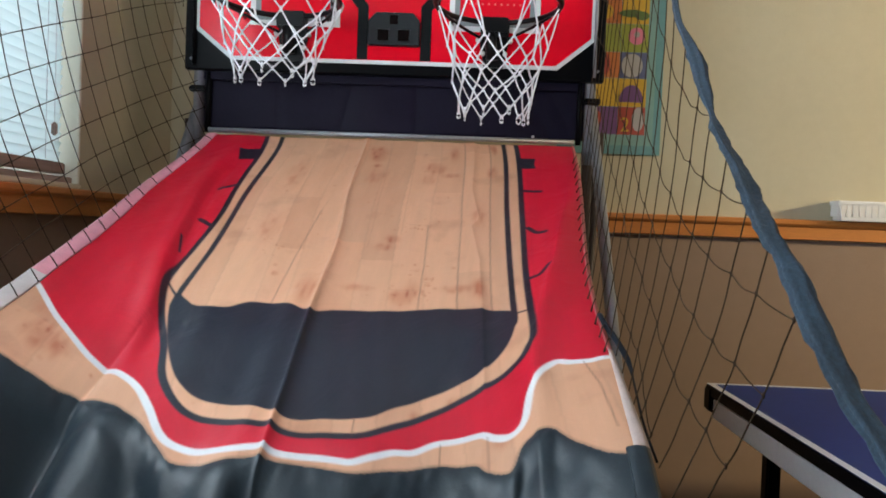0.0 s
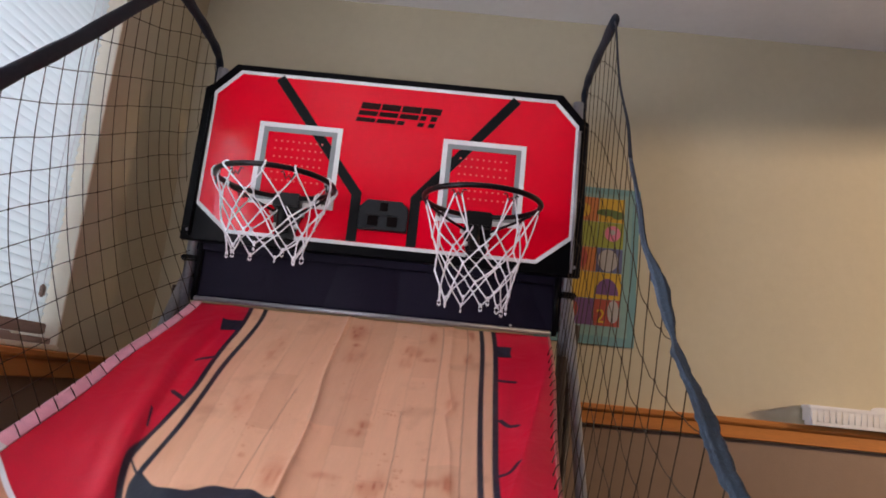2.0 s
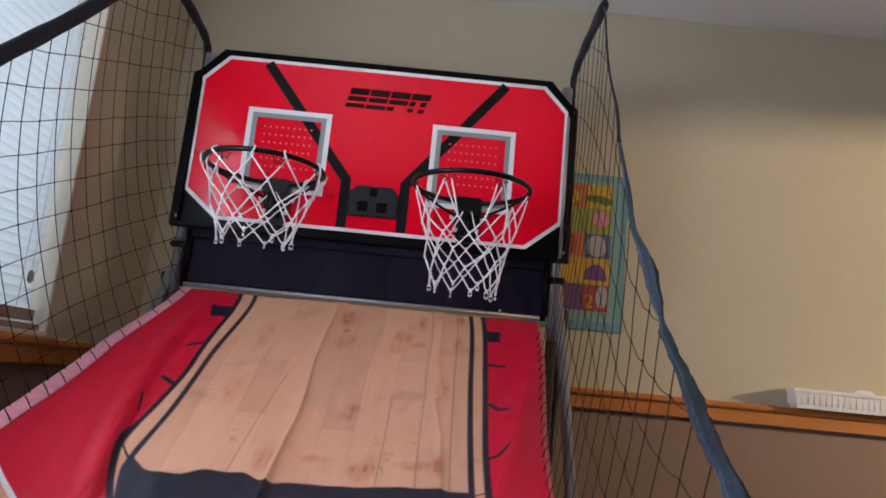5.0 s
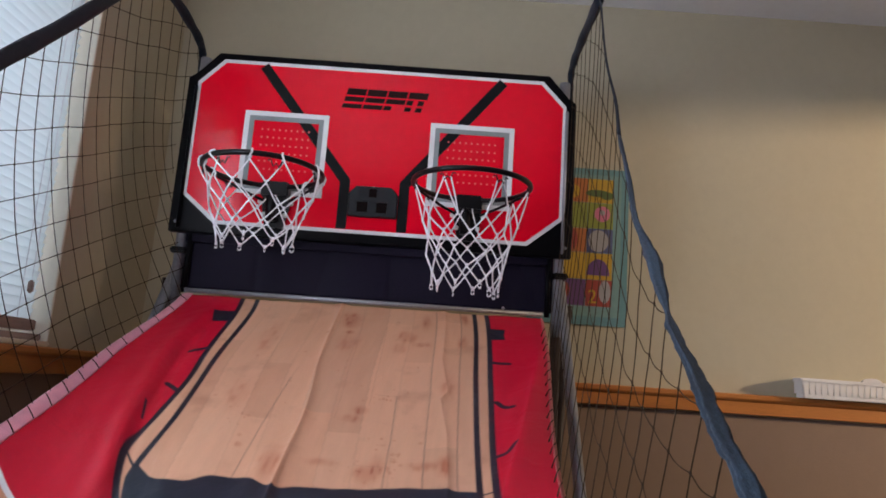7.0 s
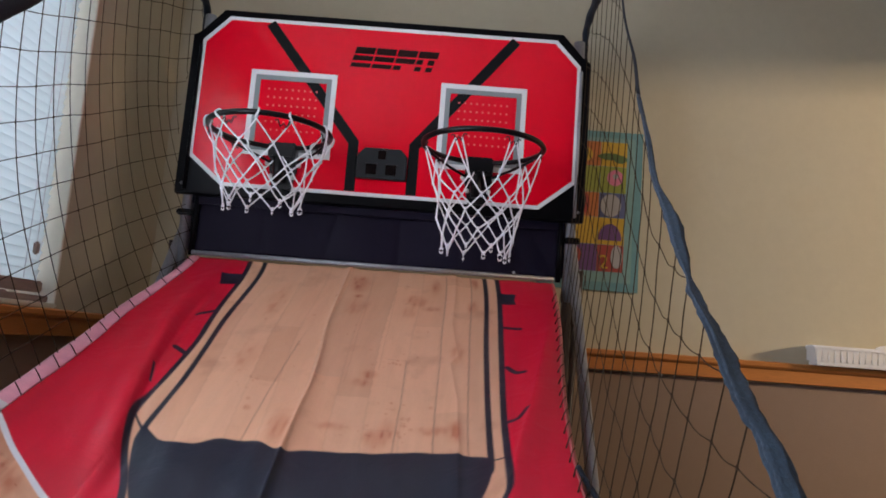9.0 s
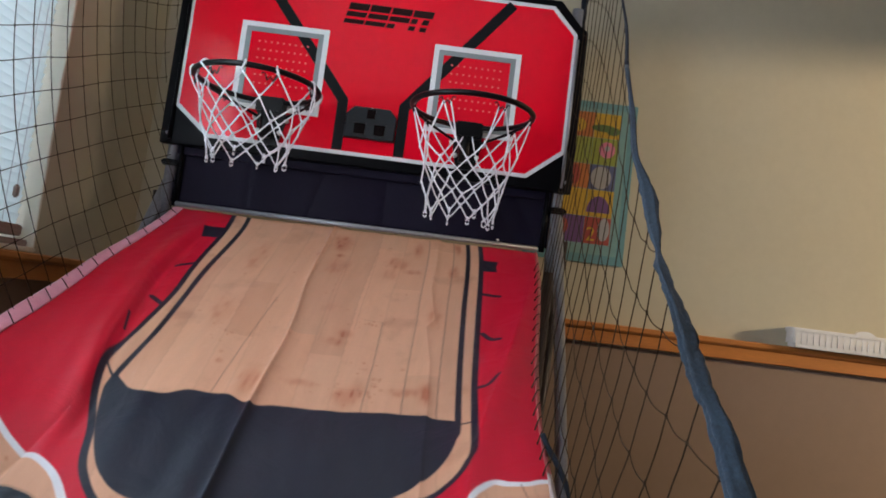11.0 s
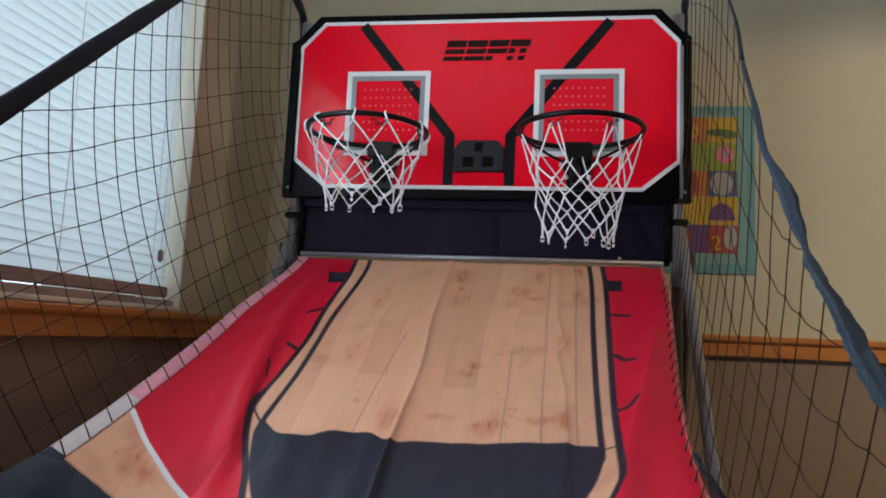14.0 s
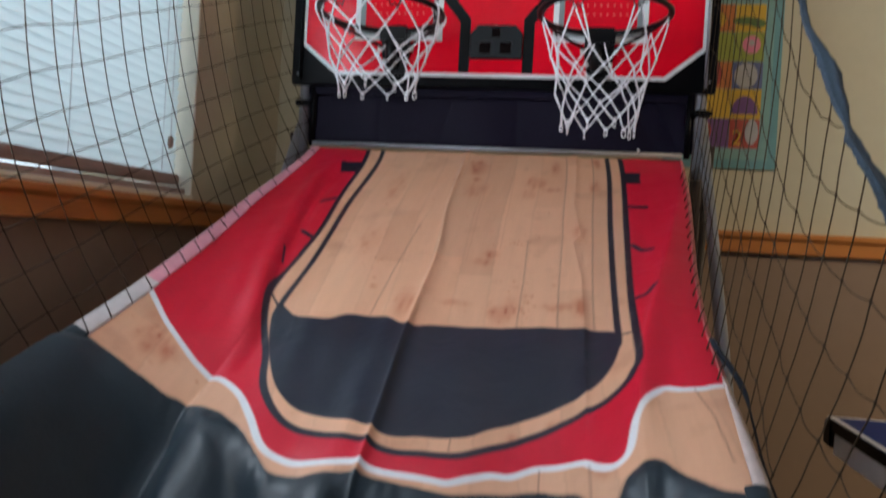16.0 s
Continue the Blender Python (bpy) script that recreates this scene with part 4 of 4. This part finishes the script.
                cord(grid[k][a_], grid[k + 1][b_], thick)
    last = len(rows) - 1
    for k in range(1, last):
        for p in grid[k]:
            tubes.append(sweep([p + (0, 0, 0.006), p, p - (0, 0, 0.006)], [0.0021, 0.0030, 0.0021], 6))
    for p in grid[last]:
        # cut loop at the end of every mesh
        big = rnd.uniform(0.7, 1.3)
        loop = [p + np.array([big * 0.0042 * math.sin(q) * math.cos(p[0] * 90), big * 0.0042 * math.sin(q) * math.sin(p[0] * 90), -0.006 * big + big * 0.0070 * math.cos(q)]) for q in np.linspace(0, 2 * math.pi, 12, endpoint=False)]
        tubes.append(sweep(loop, 0.0019, 6, True))
        tubes.append(sweep([p + (0, 0, 0.008), p + (0, 0, 0.001), p - (0, 0, 0.003)], [0.0021, 0.0038, 0.0023], 6))
    v, f = bundle(tubes)
    mesh("hoop_net", v, f, M_CORD, rim, "white knotted cord net", True)


hoop(-0.258, [(-0.014, 0.140), (-0.062, 0.126), (-0.104, 0.112), (-0.142, 0.100), (-0.178, 0.089)], [(-2.75, 0.5, 0.6, 0.018), (-0.45, 0.5, 0.6, 0.020)], True, 3)
hoop(0.256, [(-0.014, 0.140), (-0.098, 0.117), (-0.136, 0.106), (-0.175, 0.096), (-0.213, 0.087), (-0.250, 0.079)], [(-0.5, 0.55, 0.6, 0.020), (-2.75, 0.25, 0.2, 0.014)], False, 8)


# arms, straps and side nets
def side(sgn):
    x = sgn * 0.53
    up = 0.016 if sgn > 0 else 0.0
    arm = spline([(x, 0.045, 1.965), (x, 0.052, 2.015 + up), (x, 0.030, 2.065 + up), (x, -0.09, 2.083 + up), (x, -0.31, 2.085 + up)], 40)
    wob = 1 + 0.10 * np.sin(np.arange(40) * 0.9)
    tube("arm_sleeve", arm, 0.0165 * wob * np.linspace(0.8, 1.05, 40), M_SLEEVE, game, "black cloth sleeve on the arm", sides=12, flat=0.62)
    tube("arm_tube", [(x, 0.035, 1.90), (x, 0.045, 1.975)], 0.011, M_STEEL, game)
    if sgn < 0:
        pts = spline([(x, -0.305, 2.085), (x, -0.40, 2.005), (x, -0.655, 1.760), (x, -0.80, 1.628), (x, -1.01, 1.436), (x, -1.25, 1.22), (x, -1.5, 1.01)], 70)
        tube("strap", pts, 0.0155 + 0.0006 * np.sin(np.arange(70) * 0.7), M_SLEEVE, game, "taut black cloth strap", sides=12, flat=0.30, twist=0.12)
    else:
        pts = spline([(0.529, -0.305, 2.098), (0.523, -0.360, 2.035), (0.512, -0.480, 1.855), (0.502, -0.595, 1.720), (0.494, -0.672, 1.626), (0.486, -0.750, 1.540), (0.481, -0.815, 1.456), (0.478, -0.890, 1.376), (0.479, -0.970, 1.297), (0.479, -1.030, 1.240), (0.480, -1.090, 1.192), (0.480, -1.145, 1.150), (0.481, -1.190, 1.112), (0.482, -1.235, 1.075), (0.484, -1.320, 1.008), (0.486, -1.450, 0.915)], 130)
        s = np.linspace(0, 1, 130)
        rad = np.interp(s * 15, (0, 6.5, 6.85, 7.35, 7.85, 8.3, 8.75, 9.15, 9.55, 10.2, 10.85, 11.45, 12.05, 12.6, 15), (0.0036, 0.0040, 0.0066, 0.0093, 0.0068, 0.0028, 0.0073, 0.0078, 0.0098, 0.0114, 0.0115, 0.0093, 0.0086, 0.0093, 0.0105))
        pts = pts + np.stack([0.0015 * np.sin(s * 40) + 0.0070 * np.exp(-((s * 15 - 7.1) / 0.42) ** 2), 0 * s, 0.002 * np.sin(s * 33)], -1)
        tube("strap", pts[:36], rad[:36], M_SLEEVE, game, "thin dark cord sleeve", sides=8, flat=0.6, twist=s[:36] * 5)
        v, f = sweep(pts[35:], rad[35:], 24, flat=0.40, twist=math.pi / 2 + 0.30 * np.sin(s[35:] * 17))
        mid = np.repeat(pts[35:], 24, 0)
        lump = np.array([noise.noise(Vector(q) * 42) + 0.8 * noise.noise(Vector(q) * 110) + 0.4 * noise.noise(Vector(q) * 240) for q in v])
        lump = 0.9 * lump + 0.6 * np.tile(np.sin(np.linspace(0, 10 * math.pi, 24, endpoint=False)), len(v) // 24)
        mesh("strap", mid + (v - mid) * (1 + 0.36 * lump[:, None]), f, M_BLUE, game, "bunched blue-grey cloth strap", True)
    return arm, pts


arm_l, strap_l = side(-1)
arm_r, strap_r = side(1)


def side_net(sgn, strap, arm, slope, cell_a, cell_b, loose, seed):
    """Square-mesh twine hung between the post, the arm, the strap and the mat's edge."""
    rnd = random.Random(seed)
    ve = np.linspace(0.0, 1.35, 60)
    ex, ey, ez = cloth(sgn * np.ones(60), ve)
    ty = np.concatenate([[0.03], arm[5:, 1], strap[1:, 1]])
    tz = np.concatenate([[2.0], arm[5:, 2], strap[1:, 2]])
    order = np.argsort(ty)
    ty, tz = ty[order], tz[order]
    oe = np.argsort(ey)
    ey, ez, ex = ey[oe], ez[oe], ex[oe]
    e1 = np.array([1, slope]) / math.hypot(1, slope)
    e2 = np.array([-e1[1], e1[0]])
    org = np.array([0.03, 1.37])

    def place(a, b, ph):
        y, z = org + a * e1 + b * e2
        zl = np.interp(y, ey, ez)
        hang = max(0.0, 1 - (z - zl) / 0.35)
        # cords bend towards the edge that they are tied to
        y += 0.035 * hang * hang
        zt = np.interp(y, ty, tz)
        w = loose * noise.noise(Vector((a * 5 + ph, b * 5, seed)))
        w2 = loose * noise.noise(Vector((a * 5, b * 5 + ph, seed + 7)))
        f = min(1.0, max(0.0, (z - zl) / max(0.05, zt - zl)))
        xe = np.interp(y, ey, ex)
        x = xe + (sgn * 0.53 - xe) * ss(f * 1.6) + sgn * 0.035 * math.sin(math.pi * f) + sgn * w * 0.5
        ok = -1.35 < y < 0.034 and zl - 0.012 < z < zt + 0.002
        return np.array([x, y + w, z + w2]), ok

    tubes = []
    knots = []
    for axis in (0, 1):
        cell = cell_b if axis == 0 else cell_a
        for j in range(-40, 40):
            run = []
            for s in np.arange(-2.2, 2.2, 0.012):
                a, b = (s, j * cell) if axis == 0 else (j * cell, s)
                p, ok = place(a, b, 0.0)
                if ok:
                    run.append(p)
                else:
                    if len(run) > 3:
                        tubes.append(sweep(run, 0.00092, 5))
                    run = []
            if len(run) > 3:
                tubes.append(sweep(run, 0.00092, 5))
    for i in range(-40, 40):
        for j in range(-40, 40):
            p, ok = place(i * cell_a, j * cell_b, 0.0)
            if ok:
                tubes.append(sweep([p + (0, 0, 0.0030), p, p - (0, 0, 0.0030)], [0.0007, 0.0019, 0.0007], 5))
    v, f = bundle(tubes)
    return mesh("side_net", v, f, M_NET, game, "slack black twine side netting", True)


side_net(-1, strap_l, arm_l, 0.40, 0.060, 0.062, 0.010, 1)


def slack_net(strap, arm, seed):
    """The stretched net on the other side: long cells, scalloped rows."""
    ve = np.linspace(0.0, 1.35, 60)
    ex, ey, ez = (q[::-1] for q in cloth(np.ones(60), ve))
    ty = np.concatenate([[0.03], arm[5:, 1], strap[1:, 1]])
    tz = np.concatenate([[2.0], arm[5:, 2], strap[1:, 2]])
    o = np.argsort(ty)
    tx = np.concatenate([[0.53], arm[5:, 0], strap[1:, 0]])[o]
    ty, tz = ty[o], tz[o]
    step = 0.059

    def column(k):
        """The cord k hangs from the strap or arm to the mat's edge, nearer the front."""
        y = 0.015 - step * k
        top = np.array([np.interp(y, ty, tx), y, np.interp(y, ty, tz)])
        yb = np.interp(y, (-1.35, -1.0, -0.85, -0.5, -0.1, 0.015), (-1.25, -0.96, -0.88, -0.62, -0.24, -0.11))
        low = np.array([np.interp(yb, ey, ex) + 0.004, yb, np.interp(yb, ey, ez) + 0.008])
        return top, low

    def place(k, f):
        top, low = column(k)
        p = low + (top - low) * f
        p[0] += 0.016 * math.sin(math.pi * f)
        p[1] += 0.012 * math.sin(math.pi * f) + 0.005 * noise.noise(Vector((k * 1.3, f * 7, seed + 3)))
        return p

    # fall of one row of knots from the post to the front
    SAG_Y = np.array([-1.35, -1.20, -1.06, -0.90, -0.70, -0.55, -0.40, -0.20, 0.03])
    SAG_Z = np.array([1.020, 1.068, 1.106, 1.168, 1.293, 1.400, 1.500, 1.620, 1.740])
    tubes = []
    for k in range(0, 22):
        tubes.append(sweep([place(k, f) for f in np.linspace(0, 1, 50)], 0.00092, 5))
    for j in range(-8, 9):
        run = []
        for k in np.arange(0, 21.01, 0.125):
            y = 0.015 - step * k
            z = np.interp(y, SAG_Y, SAG_Z) + j * np.interp(y, (-1.2, -1.05, -0.9, -0.7, -0.45, 0.0), (0.074, 0.072, 0.068, 0.088, 0.104, 0.108))
            z -= 0.0035 * abs(math.sin(math.pi * k)) - 0.004 * noise.noise(Vector((k * 0.9, j * 1.7, seed)))
            top, low = column(k)
            f = (z - low[2]) / (top[2] - low[2])
            if 0.02 < f < 0.995:
                p = place(k, f)
                run.append(p)
                if abs(k - round(k)) < 1e-6:
                    tubes.append(sweep([p + (0, 0, 0.0032), p, p - (0, 0, 0.0032)], [0.0008, 0.0019, 0.0008], 5))
            else:
                if len(run) > 3:
                    tubes.append(sweep(run, 0.00074, 5))
                run = []
        if len(run) > 3:
            tubes.append(sweep(run, 0.00074, 5))
    v, f = bundle(tubes)
    return mesh("side_net", v, f, M_NET, game, "stretched black twine side netting", True)


slack_net(strap_r, arm_r, 5)
ends = []
for k in range(20):
    v0 = 0.03 + 0.061 * k
    p, q = (np.array([float(c) for c in cloth(a, b)]) for a, b in ((-0.949, v0 + 0.014), (-1.0, v0 - 0.006)))
    fall = 0.9 * max(0.0, v0 - 1.12) ** 1.5
    p[2] += float(folds(np.array(-0.949), np.array(v0 + 0.014))) + 0.0045 - fall
    q[2] += float(folds(np.array(-1.0), np.array(v0 - 0.006))) + 0.0055 - fall
    ends.append(sweep(spline([p, (p + q) / 2 + (0, 0, 0.001), q], 7), 0.0011, 5))
for k in range(19):
    v0 = 0.10 + 0.044 * k
    p, q = (np.array([float(c) for c in cloth(a, b)]) for a, b in ((0.980, v0 + 0.010), (1.004, v0 - 0.018)))
    p[2] += float(folds(np.array(0.980), np.array(v0 + 0.010))) + 0.003
    q[2] += 0.012
    ends.append(sweep(spline([p, (p + q) / 2 + (0, 0, 0.004), q], 7), [0.0017, 0.0015, 0.0013, 0.0012, 0.0011, 0.0011, 0.0011], 5))
v, f = bundle(ends)
tagged(mesh("edge_lacing", v, f, M_NET, game, "black cord ends tied along the edge", True), kind="stuff")
# border rope outside the mat's edge
rv_ = np.array([0.80, 0.83, 0.86, 0.90, 0.96, 1.04, 1.12])
rx, ry, rz = cloth(np.ones(7), rv_)
rope = np.stack([rx + (0.0, 0.006, 0.018, 0.028, 0.026, 0.020, 0.018), ry, rz + (0.012, 0.008, 0.000, -0.012, -0.020, -0.022, -0.022)], -1)
tube("border_rope", spline(rope, 40), np.concatenate([np.full(18, 0.0046), np.linspace(0.0046, 0.0016, 6), np.full(16, 0.0016)]), M_SLEEVE, game, "black border rope")


# ---------------------------------------------------------------- other things
# table tennis table
tt = thing("table_tennis_table", "blue table tennis table with white edge line and black legs", "table")
TX0, TX1, TY0, TY1, TZ = 0.838, 2.363, -2.742, 0.0, 0.760
part("tabletop", box(TX0, TX1, TY0, TY1, TZ - 0.016, TZ, 0.002), M_TABLE, tt)
for x0, x1, y0, y1 in ((TX0, TX0 + 0.016, TY0, TY1), (TX1 - 0.016, TX1, TY0, TY1), (TX0 + 0.016, TX1 - 0.016, TY1 - 0.012, TY1), (TX0 + 0.016, TX1 - 0.016, TY0, TY0 + 0.012)):
    part("edge_line", box(x0, x1, y0, y1, TZ + 0.0002, TZ + 0.001), M_WHITE, tt, "white painted line")
part("edge_band", box(TX0 - 0.003, TX0 + 0.02, TY0, TY1, TZ - 0.027, TZ - 0.002, 0.002), M_BLACK, tt, "black edge band")
part("edge_band", box(TX0 + 0.02, TX1, TY1 - 0.018, TY1 + 0.003, TZ - 0.027, TZ - 0.002, 0.002), M_BLACK, tt, "black edge band")
part("apron", box(TX0 + 0.001, TX0 + 0.03, TY0 + 0.04, TY1 - 0.045, TZ - 0.078, TZ - 0.028, 0.003), M_APRON, tt, "white steel apron")
part("apron", box(TX0 + 0.06, TX1 - 0.05, TY1 - 0.034, TY1 - 0.006, TZ - 0.078, TZ - 0.028, 0.003), M_APRON, tt, "white steel apron")
part("corner_guard", box(TX0 - 0.006, TX0 + 0.034, TY1 - 0.042, TY1 + 0.004, TZ - 0.066, TZ - 0.003, 0.006), M_BLACK, tt, "black plastic corner guard")
for x, y in ((0.905, -0.24), (2.29, -0.24), (0.905, -2.5), (2.29, -2.5)):
    part("leg", box(x - 0.016, x + 0.016, y - 0.016, y + 0.016, 0.0, TZ - 0.02, 0.004), M_BLACK, tt)
for y in (-0.24, -2.5):
    part("leg_brace", box(0.905, 2.29, y - 0.012, y + 0.012, 0.30, 0.33, 0.003), M_BLACK, tt)
tube("diagonal_brace", [(0.905, -0.24, 0.50), (0.905, -0.95, TZ - 0.05)], 0.010, M_BLACK, tt)

# white basket on the rail
bk = thing("plastic_basket", "white plastic storage basket with slotted sides on the rail", "basket")
BX0, BX1, BY0, BY1, BZ0, BZ1 = 1.309, 1.680, 0.300, 0.355, 1.2005, 1.260
part("base", box(BX0 + 0.005, BX1 - 0.005, BY0 + 0.004, BY1 - 0.003, BZ0, BZ0 + 0.013, 0.002), M_BASKET, bk)
for y0, y1 in ((BY0, BY0 + 0.005), (BY1 - 0.005, BY1)):
    part("rim", box(BX0 - 0.004, BX1 + 0.004, y0 - 0.002, y1, BZ1 - 0.012, BZ1, 0.002), M_BASKET, bk)
for x0, x1 in ((BX0 - 0.004, BX0 + 0.003), (BX1 - 0.003, BX1 + 0.004)):
    part("rim", box(x0, x1, BY0 + 0.005, BY1 - 0.005, BZ1 - 0.012, BZ1, 0.002), M_BASKET, bk)
    part("end_wall", box(x0 + 0.003, x1 - 0.001, BY0 + 0.005, BY1 - 0.005, BZ0 + 0.013, BZ1 - 0.012), M_BASKET, bk)
part("back_wall", box(BX0, BX1, BY1 - 0.004, BY1 - 0.002, BZ0 + 0.013, BZ1 - 0.012), M_BASKET, bk)
slat_mesh = None
for i in range(20):
    x = BX0 + 0.010 + i * (BX1 - BX0 - 0.02) / 19
    if slat_mesh is None:
        s = part("slat", box(-0.0068, 0.0068, 0, 0.004, BZ0 + 0.012, BZ1 - 0.011, 0.001), M_BASKET, bk)
        slat_mesh = s.data
    else:
        s = new("slat", slat_mesh)
        s.parent = bk
    s.location = (x, BY0 + 0.0015, 0)
# carrying handle, a low solid arch above the rim
arch = [(1.520 + 0.031 * math.cos(a), BZ1 - 0.001 + 0.013 * math.sin(a)) for a in np.linspace(0, math.pi, 14)]
plate("handle", arch, BY0 - 0.002, 0.006, M_BASKET, bk, "rounded white handle tab")

# number poster on the wall
po = thing("number_poster", "colourful children's number poster with a teal border on the wall", "poster")
PY = BACK - 0.006
TEAL, PALE = tints("teal_print", (0.13, 0.30, 0.32)), tints("pale_teal_print", (0.20, 0.36, 0.34))
TINTS = {k: tints(k + "_print", c) for k, c in dict(yellow=(0.62, 0.38, 0.03), orange=(0.55, 0.17, 0.04), green=(0.30, 0.34, 0.05), violet=(0.15, 0.06, 0.20), blue=(0.10, 0.12, 0.25), red=(0.40, 0.06, 0.04), pink=(0.75, 0.22, 0.33), leaf=(0.10, 0.16, 0.04), grey=(0.42, 0.40, 0.40)).items()}
plate("sheet", rect(0.600, 1.046, 1.452, 2.160), PY, 0.0055, TEAL, po, "teal poster sheet")
plate("inner_panel", rect(0.625, 1.012, 1.490, 2.130), PY - 0.0012, 0.002, PALE, po)
zs = (1.534, 1.652, 1.772, 1.882, 2.000, 2.112)
right = ("red", "yellow", "blue", "green", "yellow")
left = ("violet", "yellow", "orange", "green", "orange")
for r in range(5):
    for x0, x1, col in ((0.857, 0.976, right[r]), (0.738, 0.857, left[r]), (0.640, 0.738, right[(r + 2) % 5])):
        plate("tile", rect(x0 + 0.001, x1 - 0.001, zs[r] + 0.001, zs[r + 1] - 0.001), PY - 0.0024, 0.002, TINTS[col], po)


def disc(cx, cz, rx, rz, col, a0=0.0, a1=2 * math.pi, y=0.0036):
    plate("motif", [(cx + rx * math.cos(a), cz + rz * math.sin(a)) for a in np.linspace(a0, a1, 24, endpoint=a1 - a0 < 6)], PY - y, 0.002, TINTS[col], po)


disc(0.912, 1.672, 0.052, 0.072, "violet", 0, math.pi)
disc(0.910, 1.826, 0.046, 0.050, "grey")
disc(0.925, 1.950, 0.036, 0.036, "pink")
disc(0.925, 1.956, 0.012, 0.012, "grey", y=0.0048)
disc(0.90, 2.045, 0.055, 0.016, "leaf")
disc(0.945, 2.035, 0.030, 0.018, "leaf", y=0.0048)
disc(0.945, 1.60, 0.026, 0.050, "grey")
disc(0.765, 1.60, 0.022, 0.035, "red")
disc(0.795, 1.83, 0.02, 0.045, "red")
disc(0.79, 2.05, 0.03, 0.03, "yellow")
txt = bpy.data.curves.new("digit", "FONT")
txt.body, txt.size, txt.extrude = "2", 0.085, 0.0008
txt.materials.append(TINTS["yellow"])
dg = new("digit", txt)
dg.parent = po
dg.matrix_basis = Matrix.Translation((0.868, PY - 0.0036, 1.548)) @ Matrix.Rotation(radians(90), 4, "X")

po.location = (0.0535, 0, 0.3365)
po.scale = (0.70, 1.0, 0.718)
